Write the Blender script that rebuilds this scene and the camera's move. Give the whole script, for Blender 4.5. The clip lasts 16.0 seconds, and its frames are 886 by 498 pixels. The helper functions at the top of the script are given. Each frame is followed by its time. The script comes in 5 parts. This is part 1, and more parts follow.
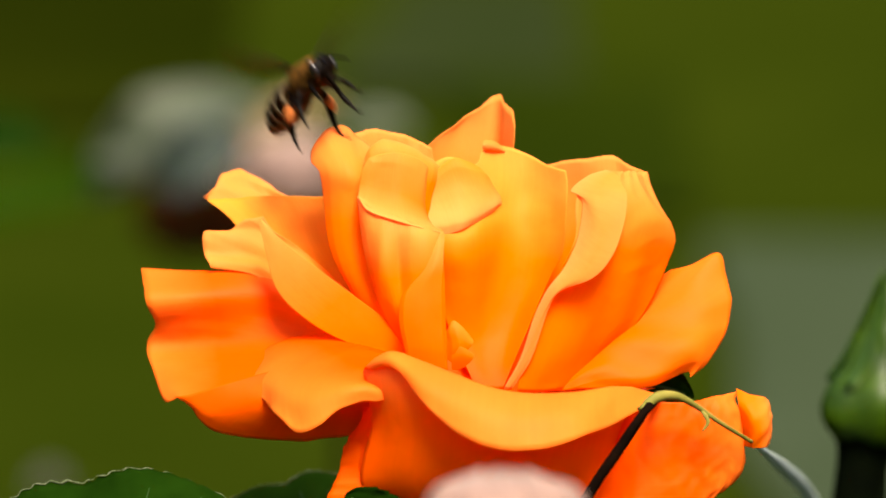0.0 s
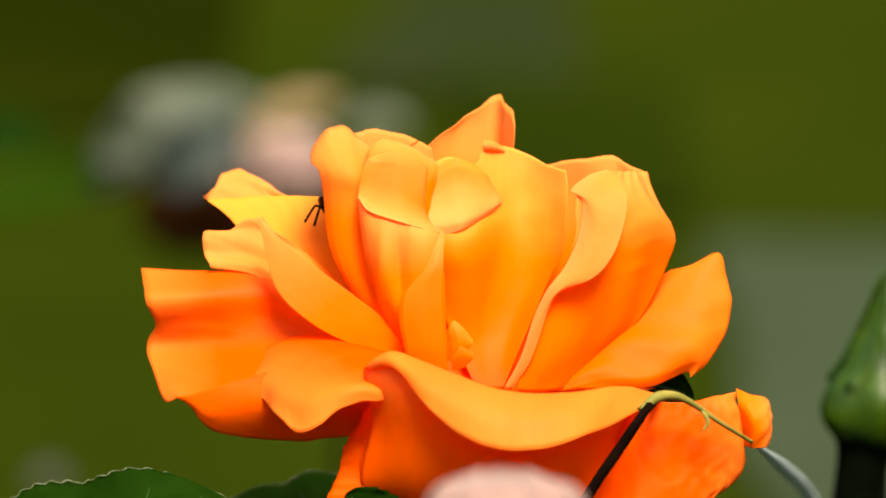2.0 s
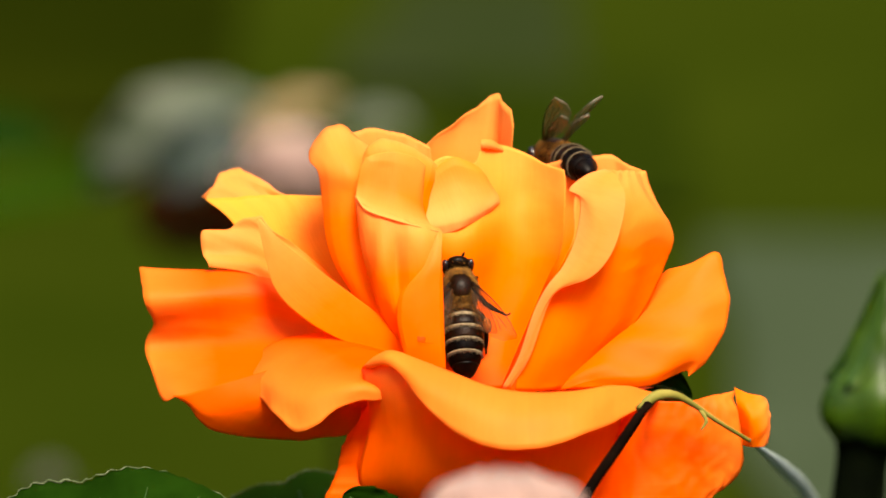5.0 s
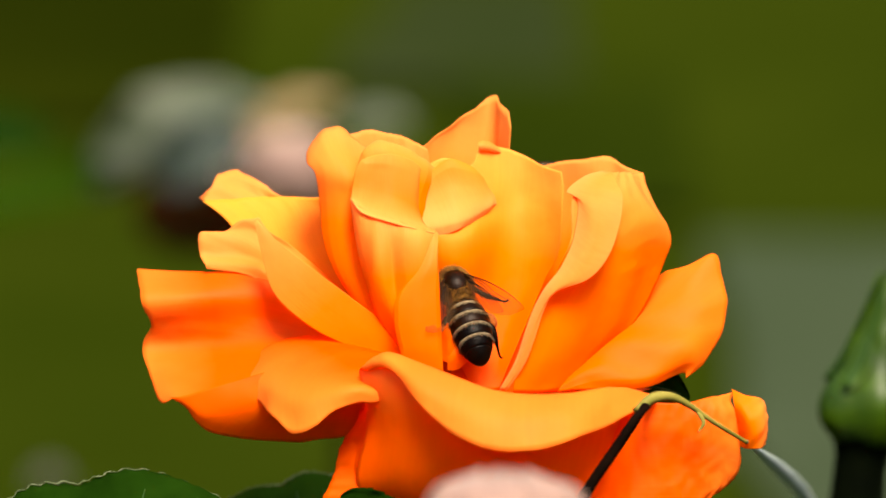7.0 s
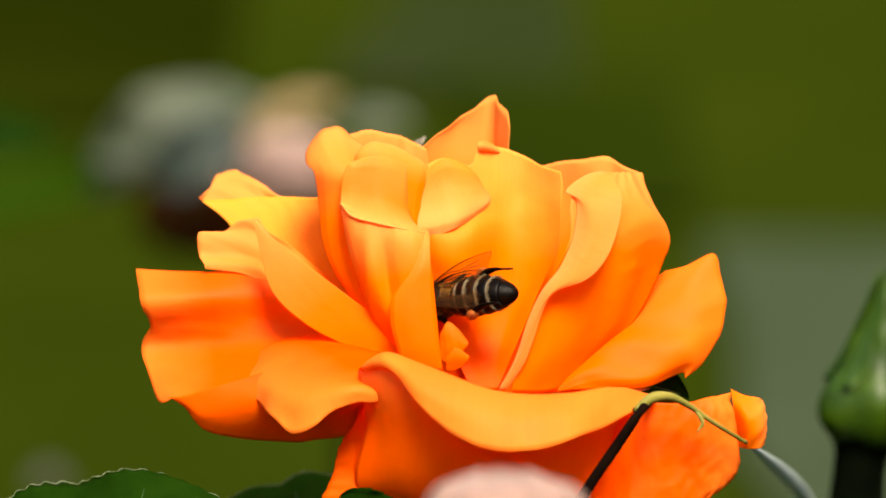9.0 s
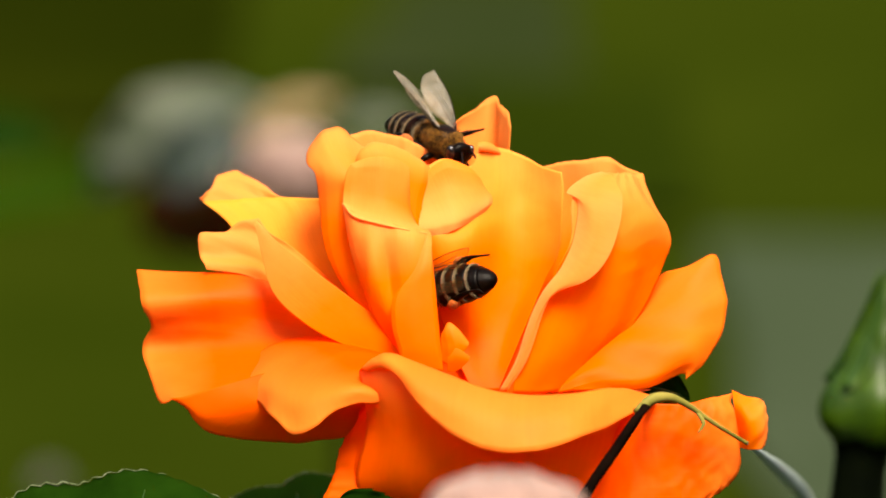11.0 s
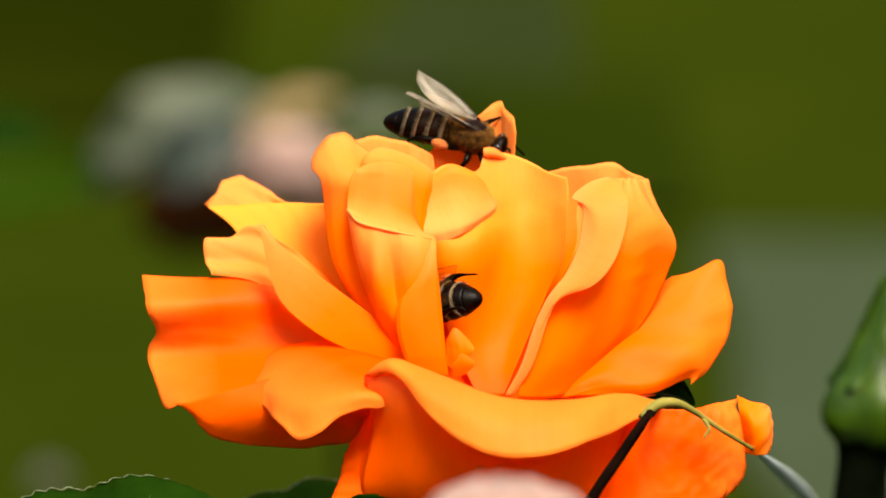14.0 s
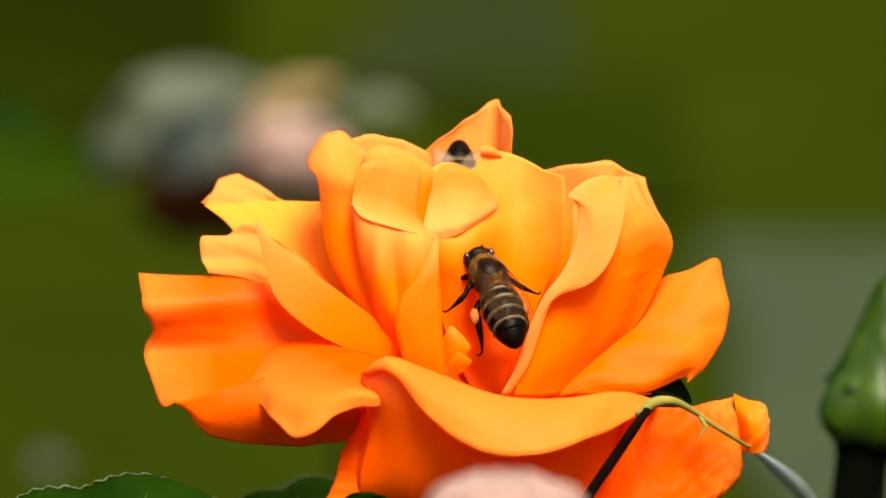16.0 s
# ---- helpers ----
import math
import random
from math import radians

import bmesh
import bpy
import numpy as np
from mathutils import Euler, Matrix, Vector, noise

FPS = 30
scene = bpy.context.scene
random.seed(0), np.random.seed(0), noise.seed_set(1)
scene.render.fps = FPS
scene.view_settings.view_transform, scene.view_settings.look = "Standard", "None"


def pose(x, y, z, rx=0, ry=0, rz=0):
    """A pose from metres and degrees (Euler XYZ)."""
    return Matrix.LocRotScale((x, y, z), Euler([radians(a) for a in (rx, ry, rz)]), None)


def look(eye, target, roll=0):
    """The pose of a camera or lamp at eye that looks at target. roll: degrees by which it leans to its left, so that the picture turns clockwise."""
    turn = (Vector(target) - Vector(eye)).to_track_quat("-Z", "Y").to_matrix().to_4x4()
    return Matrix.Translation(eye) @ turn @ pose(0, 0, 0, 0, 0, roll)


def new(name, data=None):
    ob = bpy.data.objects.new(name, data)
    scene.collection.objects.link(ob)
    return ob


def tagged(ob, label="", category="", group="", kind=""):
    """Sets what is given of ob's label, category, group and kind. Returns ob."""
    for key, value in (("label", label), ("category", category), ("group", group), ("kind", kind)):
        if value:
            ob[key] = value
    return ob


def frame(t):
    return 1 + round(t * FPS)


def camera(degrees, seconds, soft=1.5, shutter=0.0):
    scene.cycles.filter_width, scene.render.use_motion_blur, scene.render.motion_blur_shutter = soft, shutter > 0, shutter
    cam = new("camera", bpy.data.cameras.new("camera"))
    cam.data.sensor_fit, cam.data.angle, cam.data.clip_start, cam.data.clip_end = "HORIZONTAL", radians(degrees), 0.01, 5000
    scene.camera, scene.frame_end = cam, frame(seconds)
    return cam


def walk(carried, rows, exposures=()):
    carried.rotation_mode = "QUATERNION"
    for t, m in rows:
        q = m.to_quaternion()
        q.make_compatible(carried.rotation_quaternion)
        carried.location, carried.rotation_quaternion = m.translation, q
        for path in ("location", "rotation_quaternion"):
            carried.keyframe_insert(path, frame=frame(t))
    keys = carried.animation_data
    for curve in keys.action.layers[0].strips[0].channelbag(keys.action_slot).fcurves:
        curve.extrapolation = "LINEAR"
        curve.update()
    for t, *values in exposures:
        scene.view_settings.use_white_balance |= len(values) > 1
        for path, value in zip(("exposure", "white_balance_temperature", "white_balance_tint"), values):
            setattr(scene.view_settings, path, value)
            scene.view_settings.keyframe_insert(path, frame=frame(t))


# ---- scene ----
D = 0.80                       # camera to flower
PITCH = 12.0                   # degrees the camera looks down
FOCUS = Vector((0.0, 0.0, 0.85))
AHEAD = Vector((0.0, math.cos(radians(PITCH)), -math.sin(radians(PITCH))))
EYE = FOCUS - AHEAD * D

cam = camera(7.290, 16.0, soft=1.7, shutter=0.3)
cam.data.dof.use_dof = True
cam.data.dof.focus_distance = D - 0.006
cam.data.dof.aperture_fstop = cam.data.lens / 10.0
walk(cam, [(0.0, look(EYE, FOCUS)), (16.0, look(EYE, FOCUS))], exposures=[(0.0, 1.4, 7600, 10), (16.0, 1.4, 7600, 10)])

# the frame in which the plants are laid out: x right, y away from the camera, z up across the view
VIEW = Matrix.Translation(FOCUS) @ pose(0, 0, 0, -PITCH)

# ---- world and sun ----
SUN_EL, SUN_AZ = 60.0, 160.0   # degrees; azimuth clockwise from +y
world = bpy.data.worlds.new("sky")
scene.world = world
world.use_nodes = True
wn = world.node_tree.nodes
sky = wn.new("ShaderNodeTexSky")
sky.sky_type, sky.sun_disc = "NISHITA", False
sky.sun_elevation, sky.sun_rotation = radians(SUN_EL), radians(SUN_AZ)
sky.air_density, sky.dust_density = 1.0, 3.0
world.node_tree.links.new(sky.outputs[0], wn["Background"].inputs[0])
wn["Background"].inputs[1].default_value = 0.125
sun_data = bpy.data.lights.new("sun", "SUN")
sun_data.energy, sun_data.angle, sun_data.color = 3.6, radians(22), (1.0, 0.95, 0.86)
sun = new("sun", sun_data)
toward = Vector((math.sin(radians(SUN_AZ)) * math.cos(radians(SUN_EL)), math.cos(radians(SUN_AZ)) * math.cos(radians(SUN_EL)), math.sin(radians(SUN_EL))))
sun.matrix_world = look(toward * 20, (0, 0, 0))


# ---- materials ----
def material(name):
    m = bpy.data.materials.new(name)
    m.use_nodes = True
    return m, m.node_tree.nodes, m.node_tree.links, m.node_tree.nodes["Principled BSDF"]


def ramp(nodes, stops):
    r = nodes.new("ShaderNodeValToRGB")
    e = r.color_ramp.elements
    while len(e) < len(stops):
        e.new(0.5)
    for el, (p, c) in zip(e, stops):
        el.position, el.color = p, (*c, 1)
    return r


def noise_node(nodes, links, scale, detail=4.0, stretch=None, source="Object"):
    tc = nodes.new("ShaderNodeTexCoord")
    n = nodes.new("ShaderNodeTexNoise")
    n.inputs["Scale"].default_value, n.inputs["Detail"].default_value = scale, detail
    if stretch:
        mp = nodes.new("ShaderNodeMapping")
        mp.inputs["Scale"].default_value = stretch
        links.new(tc.outputs[source], mp.inputs[0])
        links.new(mp.outputs[0], n.inputs["Vector"])
    else:
        links.new(tc.outputs[source], n.inputs["Vector"])
    return n


def plain(name, stops, scale, rough=0.6, bump=0.0, bump_scale=None, metal=0.0, stretch=None, coat=0.0, sheen=0.0, spec=0.5, clear=0.0):
    """A surface whose colour runs over stops by a noise of that scale, with finer relief."""
    m, nodes, links, bsdf = material(name)
    n = noise_node(nodes, links, scale, 5.0, stretch)
    r = ramp(nodes, stops)
    links.new(n.outputs["Fac"], r.inputs[0])
    links.new(r.outputs[0], bsdf.inputs["Base Color"])
    bsdf.inputs["Roughness"].default_value, bsdf.inputs["Metallic"].default_value = rough, metal
    bsdf.inputs["Coat Weight"].default_value, bsdf.inputs["Sheen Weight"].default_value = coat, sheen
    bsdf.inputs["Specular IOR Level"].default_value = spec
    if bump:
        n2 = noise_node(nodes, links, bump_scale or scale * 4, 4.0, stretch)
        b = nodes.new("ShaderNodeBump")
        b.inputs["Strength"].default_value, b.inputs["Distance"].default_value = bump, 0.0004
        links.new(n2.outputs["Fac"], b.inputs["Height"])
        links.new(b.outputs[0], bsdf.inputs["Normal"])
    if clear:
        out = nodes["Material Output"]
        tr = nodes.new("ShaderNodeBsdfTranslucent")
        mix = nodes.new("ShaderNodeMixShader")
        mix.inputs[0].default_value = clear
        links.new(r.outputs[0], tr.inputs[0])
        links.new(bsdf.outputs[0], mix.inputs[1])
        links.new(tr.outputs[0], mix.inputs[2])
        links.new(mix.outputs[0], out.inputs[0])
    return m


def petal_material(name, base, middle, rim, clear=0.35, turn=0.6):
    """Petal skin: colour runs from the claw to the rim, fine veins run along it, and light passes through."""
    m, nodes, links, bsdf = material(name)
    at = nodes.new("ShaderNodeAttribute")
    at.attribute_name = "along"
    n = noise_node(nodes, links, 90.0, 3.0)
    mix = nodes.new("ShaderNodeMath")
    mix.operation = "MULTIPLY_ADD"
    mix.inputs[1].default_value = 0.28
    links.new(n.outputs["Fac"], mix.inputs[0])
    sub = nodes.new("ShaderNodeMath")
    sub.operation = "SUBTRACT"
    sub.inputs[1].default_value = 0.14
    links.new(at.outputs["Fac"], sub.inputs[0])
    links.new(sub.outputs[0], mix.inputs[2])
    r = ramp(nodes, [(0.0, base), (turn, middle), (0.97, rim)])
    links.new(mix.outputs[0], r.inputs[0])
    # veins: streaks that run along the petal
    ac = nodes.new("ShaderNodeAttribute")
    ac.attribute_name = "across"
    comb = nodes.new("ShaderNodeCombineXYZ")
    links.new(ac.outputs["Fac"], comb.inputs[0])
    links.new(at.outputs["Fac"], comb.inputs[1])
    mp = nodes.new("ShaderNodeMapping")
    mp.inputs["Scale"].default_value = (52, 2.6, 1)
    links.new(comb.outputs[0], mp.inputs[0])
    v = nodes.new("ShaderNodeTexNoise")
    v.inputs["Scale"].default_value, v.inputs["Detail"].default_value = 1.0, 4.0
    links.new(mp.outputs[0], v.inputs["Vector"])
    vr = ramp(nodes, [(0.3, (0.86, 0.80, 0.72)), (0.7, (1.0, 1.0, 1.0))])
    links.new(v.outputs["Fac"], vr.inputs[0])
    mul = nodes.new("ShaderNodeMix")
    mul.data_type, mul.blend_type = "RGBA", "MULTIPLY"
    mul.inputs[0].default_value = 0.30
    links.new(r.outputs[0], mul.inputs[6])
    links.new(vr.outputs[0], mul.inputs[7])
    col = mul.outputs[2]
    links.new(col, bsdf.inputs["Base Color"])
    bsdf.inputs["Roughness"].default_value = 0.55
    bsdf.inputs["Specular IOR Level"].default_value = 0.12
    bsdf.inputs["Sheen Weight"].default_value = 0.0
    bsdf.inputs["Sheen Roughness"].default_value = 0.4
    bsdf.inputs["Sheen Tint"].default_value = (1.0, 0.75, 0.45, 1)
    b = nodes.new("ShaderNodeBump")
    b.inputs["Strength"].default_value, b.inputs["Distance"].default_value = 0.14, 0.0002
    links.new(v.outputs["Fac"], b.inputs["Height"])
    # soft crumples, a few millimetres wide
    soft = nodes.new("ShaderNodeBump")
    soft.inputs["Strength"].default_value, soft.inputs["Distance"].default_value = 0.20, 0.0010
    links.new(noise_node(nodes, links, 260.0, 2.0).outputs["Fac"], soft.inputs["Height"])
    links.new(soft.outputs[0], b.inputs["Normal"])
    links.new(b.outputs[0], bsdf.inputs["Normal"])
    tr = nodes.new("ShaderNodeBsdfTranslucent")
    # each face is half of the petal's thickness, so that it tints less
    thin = nodes.new("ShaderNodeGamma")
    thin.inputs[1].default_value = 0.6
    links.new(col, thin.inputs[0])
    links.new(thin.outputs[0], tr.inputs[0])
    links.new(b.outputs[0], tr.inputs["Normal"])
    ms = nodes.new("ShaderNodeMixShader")
    ms.inputs[0].default_value = clear
    links.new(bsdf.outputs[0], ms.inputs[1])
    links.new(tr.outputs[0], ms.inputs[2])
    links.new(ms.outputs[0], nodes["Material Output"].inputs[0])
    return m


# rims are paled: sky sheen put into the colour
PETAL = {
    "heart": [petal_material("heart_petal_upper", (0.97, 0.190, 0.001), (0.97, 0.259, 0.006), (0.98, 0.370, 0.043), 0.5),
              petal_material("heart_petal_lower", (0.97, 0.190, 0.001), (0.97, 0.259, 0.006), (0.98, 0.370, 0.043), 0.5)],
    # outer, deep, middle and even petals: lower face darker than the upper
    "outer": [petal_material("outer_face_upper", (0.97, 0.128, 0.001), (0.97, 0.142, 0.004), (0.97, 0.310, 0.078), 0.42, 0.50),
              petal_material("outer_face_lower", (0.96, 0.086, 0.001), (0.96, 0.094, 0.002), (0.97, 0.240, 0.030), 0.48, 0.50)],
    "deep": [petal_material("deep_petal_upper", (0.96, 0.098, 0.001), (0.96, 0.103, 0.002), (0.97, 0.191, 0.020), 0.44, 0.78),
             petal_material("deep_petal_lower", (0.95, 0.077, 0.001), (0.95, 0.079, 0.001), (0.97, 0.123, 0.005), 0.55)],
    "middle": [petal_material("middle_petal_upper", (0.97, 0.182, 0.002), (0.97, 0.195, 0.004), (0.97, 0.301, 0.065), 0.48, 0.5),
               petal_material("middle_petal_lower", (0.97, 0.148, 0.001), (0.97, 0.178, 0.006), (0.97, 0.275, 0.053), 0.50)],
    "inner": [petal_material("inner_petal_upper", (0.97, 0.179, 0.001), (0.97, 0.211, 0.003), (0.97, 0.317, 0.066), 0.50),
              petal_material("inner_petal_lower", (0.97, 0.179, 0.001), (0.97, 0.212, 0.004), (0.97, 0.317, 0.066), 0.52)],
    # lip, fold, cup and pale: top light on upturned petals, put into the colour
    "lip": [petal_material("lip_face_upper", (0.97, 0.326, 0.085), (0.97, 0.265, 0.045), (0.97, 0.275, 0.052), 0.47),
            petal_material("lip_face_lower", (0.97, 0.326, 0.085), (0.97, 0.265, 0.045), (0.97, 0.275, 0.052), 0.47)],
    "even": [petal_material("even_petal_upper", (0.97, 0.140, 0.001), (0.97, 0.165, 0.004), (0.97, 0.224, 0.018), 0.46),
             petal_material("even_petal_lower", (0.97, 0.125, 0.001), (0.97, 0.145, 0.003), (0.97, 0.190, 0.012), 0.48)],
    # claw colour darkened to paint in the shade deep inside the bloom
    "throat": [petal_material("throat_upper", (0.95, 0.105, 0.001), (0.97, 0.225, 0.004), (0.98, 0.360, 0.060), 0.48, 0.55),
               petal_material("throat_lower", (0.95, 0.105, 0.001), (0.97, 0.225, 0.004), (0.98, 0.360, 0.060), 0.48, 0.55)],
    # darkened orange: shade under the bloom and in its hollow, put into colour
    "shaded": [petal_material("shaded_petal_upper", (0.94, 0.080, 0.001), (0.95, 0.098, 0.001), (0.96, 0.140, 0.005), 0.44),
              petal_material("shaded_petal_lower", (0.94, 0.076, 0.001), (0.95, 0.092, 0.001), (0.96, 0.125, 0.004), 0.44)],
    "fold": [petal_material("fold_face_upper", (0.97, 0.345, 0.085), (0.97, 0.195, 0.013), (0.97, 0.285, 0.048), 0.48, 0.5),
             petal_material("fold_face_lower", (0.97, 0.345, 0.085), (0.97, 0.195, 0.013), (0.97, 0.285, 0.048), 0.48, 0.5)],
    "cup": [petal_material("cup_face_upper", (0.97, 0.262, 0.026), (0.97, 0.300, 0.056), (0.98, 0.430, 0.120), 0.50, 0.5),
            petal_material("cup_face_lower", (0.97, 0.262, 0.026), (0.97, 0.300, 0.056), (0.98, 0.430, 0.120), 0.50, 0.5)],
    "pale": [petal_material("pale_face_upper", (0.97, 0.235, 0.025), (0.97, 0.260, 0.045), (0.97, 0.310, 0.062), 0.48),
             petal_material("pale_face_lower", (0.97, 0.205, 0.003), (0.97, 0.240, 0.020), (0.97, 0.310, 0.056), 0.52)],
}
PINK_IN = petal_material("pink_petal_upper", (0.33, 0.194, 0.132), (0.33, 0.202, 0.167), (0.34, 0.238, 0.211))
PINK_OUT = petal_material("pink_petal_lower", (0.33, 0.194, 0.141), (0.32, 0.194, 0.158), (0.33, 0.229, 0.202))
PINK_PALE = petal_material("pale_pink_petal", (0.50, 0.31, 0.245), (0.50, 0.33, 0.285), (0.53, 0.39, 0.35))
LEAF = plain("leaf_green", [(0.3, (0.0028, 0.012, 0.0008)), (0.7, (0.007, 0.025, 0.0018))], 120, 0.5, 0.5, 500, clear=0.12, spec=0.0)
# lighter copy of the leaf green, making up for the bloom's shade on it
LEAF_LIT = plain("leaf_lit_green", [(0.3, (0.008, 0.028, 0.002)), (0.7, (0.015, 0.046, 0.004))], 120, 0.5, 0.5, 500, clear=0.2, spec=0.0)
LEAF_VEIN = plain("leaf_vein", [(0.3, (0.010, 0.034, 0.004)), (0.7, (0.018, 0.05, 0.008))], 200, 0.5, spec=0.1)
LEAF_PALE = plain("leaf_fresh", [(0.3, (0.008, 0.023, 0.0007)), (0.7, (0.014, 0.034, 0.0012))], 60, 0.5, 0.3, 300, clear=0.2, spec=0.0)
LEAF_TAN = plain("leaf_tan", [(0.3, (0.15, 0.108, 0.050)), (0.7, (0.22, 0.155, 0.080))], 60, 0.6, 0.3, 300, clear=0.2, spec=0.1)
STEM_DARK = plain("stem_dark", [(0.3, (0.0014, 0.0006, 0.0003)), (0.7, (0.0065, 0.0024, 0.0009))], 300, 0.8, 0.4, 900, spec=0.02)
STEM_GREEN = plain("stem_green", [(0.3, (0.075, 0.085, 0.012)), (0.7, (0.14, 0.13, 0.022))], 200, 0.6, 0.3, 900, spec=0.1)
# near-black green: shade on the bud's base and stem put into the colour
CALYX_SHADE = plain("calyx_shade", [(0.3, (0.0004, 0.0010, 0.0002)), (0.7, (0.0016, 0.0030, 0.0005))], 200, 0.8, spec=0.02)
TENDRIL_GREEN = plain("tendril_green", [(0.3, (0.11, 0.105, 0.016)), (0.7, (0.20, 0.165, 0.034))], 200, 0.6, 0.3, 900, spec=0.1)
BUD_GREEN = plain("bud_green", [(0.3, (0.007, 0.024, 0.0005)), (0.7, (0.024, 0.054, 0.0013))], 220, 0.42, 0.3, 500, spec=0.2)
TENDRIL_GREY = plain("tendril_dry", [(0.3, (0.30, 0.36, 0.35)), (0.7, (0.42, 0.48, 0.46))], 150, 0.9, spec=0.0, clear=0.35)
LAWN = plain("lawn", [(0.25, (0.0100, 0.0173, 0.0010)), (0.5, (0.0126, 0.0202, 0.0013)), (0.8, (0.0170, 0.0256, 0.0018))], 3.0, 0.9, 0.8, 40, spec=0.0)
LAWN_DARK = plain("lawn_deep", [(0.25, (0.0066, 0.0125, 0.0008)), (0.5, (0.0084, 0.0148, 0.0010)), (0.8, (0.0115, 0.019, 0.0014))], 3.0, 0.9, 0.8, 40, spec=0.0)
GRAVEL = plain("gravel", [(0.3, (0.021, 0.032, 0.016)), (0.7, (0.029, 0.041, 0.023))], 8, 0.9, 0.8, 60, spec=0.0)
LEAF_BLUE = plain("leaf_blue_grey", [(0.3, (0.018, 0.025, 0.023)), (0.7, (0.030, 0.040, 0.037))], 60, 0.6, 0.3, 300, clear=0.1, spec=0.1)
# sky reflected on glossy leaves, put into the colour as grey
LEAF_SKY_GREY = plain("leaf_sky_grey", [(0.3, (0.044, 0.055, 0.034)), (0.7, (0.072, 0.084, 0.058))], 60, 0.5, 0.3, 300, clear=0.15, spec=0.15)
GROUND_DARK = plain("ground_dark", [(0.3, (0.0045, 0.0075, 0.0004)), (0.7, (0.010, 0.014, 0.0008))], 2.0, 0.9, 0.8, 30, spec=0.0)
BARE = plain("bare_ground", [(0.3, (0.011, 0.018, 0.005)), (0.7, (0.016, 0.0225, 0.0075))], 6.0, 0.9, 0.8, 30, spec=0.0)
HEDGE = plain("hedge_leaves", [(0.3, (0.006, 0.014, 0.002)), (0.7, (0.020, 0.040, 0.006))], 6.0, 0.9, 0.8, 30, spec=0.0)
LEAF_EDGE = plain("leaf_margin", [(0.3, (0.05, 0.075, 0.03)), (0.7, (0.16, 0.18, 0.11))], 300, 0.6, spec=0.1)
LEAF_WITHERED = plain("leaf_withered", [(0.3, (0.035, 0.032, 0.030)), (0.7, (0.055, 0.050, 0.046))], 60, 0.7, 0.3, 300, spec=0.0)
LEAF_MAROON = plain("leaf_maroon", [(0.3, (0.014, 0.0022, 0.0008)), (0.7, (0.030, 0.0045, 0.0012))], 60, 0.7, 0.3, 300, spec=0.0)
CHITIN = plain("bee_chitin", [(0.35, (0.0010, 0.0005, 0.0003)), (0.75, (0.0040, 0.0018, 0.0007))], 900, 0.36, 0.15, 4000, spec=0.05)
BROWN = plain("bee_brown", [(0.35, (0.0040, 0.0014, 0.0004)), (0.75, (0.015, 0.0050, 0.0012))], 900, 0.34, 0.15, 4000, spec=0.06)
BAND = plain("bee_band_hair", [(0.3, (0.070, 0.046, 0.020)), (0.7, (0.19, 0.140, 0.072))], 2500, 0.8, 0.6, 6000)
FUR = plain("bee_fur", [(0.3, (0.040, 0.016, 0.0025)), (0.7, (0.24, 0.105, 0.013))], 1500, 0.85, spec=0.2)
EYE_BLACK = plain("bee_eye", [(0.4, (0.005, 0.003, 0.003)), (0.6, (0.012, 0.008, 0.007))], 3000, 0.18)
POLLEN = plain("pollen_load", [(0.3, (0.26, 0.055, 0.005)), (0.7, (0.44, 0.12, 0.009))], 2500, 0.8, 0.6, 5000)
VEIN_BROWN = plain("wing_vein", [(0.35, (0.006, 0.003, 0.0015)), (0.75, (0.022, 0.009, 0.0035))], 900, 0.3, 0.3, 4000, spec=0.1)


def wing_material(name, body, dark, light):
    m, nodes, links, bsdf = material(name)
    n = noise_node(nodes, links, 700, 3.0)
    r = ramp(nodes, [(0.3, dark), (0.7, light)])
    links.new(n.outputs["Fac"], r.inputs[0])
    links.new(r.outputs[0], bsdf.inputs["Base Color"])
    bsdf.inputs["Roughness"].default_value = 0.35
    bsdf.inputs["Coat Weight"].default_value = 0.0
    clear = nodes.new("ShaderNodeBsdfTransparent")
    clear.inputs[0].default_value = (0.93, 0.88, 0.80, 1)
    mix = nodes.new("ShaderNodeMixShader")
    mix.inputs[0].default_value = body
    links.new(clear.outputs[0], mix.inputs[1])
    links.new(bsdf.outputs[0], mix.inputs[2])
    links.new(mix.outputs[0], nodes["Material Output"].inputs[0])
    return m


# second bee's membrane is whitened: light through the wings put into the colour
WING = wing_material("wing_membrane", 0.17, (0.26, 0.22, 0.17), (0.52, 0.49, 0.43))
WING_CLEAR = wing_material("clear_wing_membrane", 0.05, (0.07, 0.035, 0.012), (0.16, 0.095, 0.045))


# ---- mesh helpers ----
def spline(points, n):
    """n points evenly spaced along a smooth curve through the given ones."""
    p = np.array(points, float)
    if len(p) == 1:
        return np.repeat(p, n, 0)
    q = np.vstack([2 * p[0] - p[1], p, 2 * p[-1] - p[-2]])
    out = []
    for i in range(len(p) - 1):
        a, b, c, d = q[i:i + 4]
        for t in np.linspace(0, 1, 24, endpoint=False):
            out.append(0.5 * (2 * b + (c - a) * t + (2 * a - 5 * b + 4 * c - d) * t * t + (3 * b - a - 3 * c + d) * t ** 3))
    out.append(p[-1])
    out = np.array(out)
    s = np.r_[0, np.cumsum(np.linalg.norm(np.diff(out, axis=0), axis=1))]
    w = np.linspace(0, s[-1], n)
    return np.stack([np.interp(w, s, out[:, k]) for k in range(3)], 1)


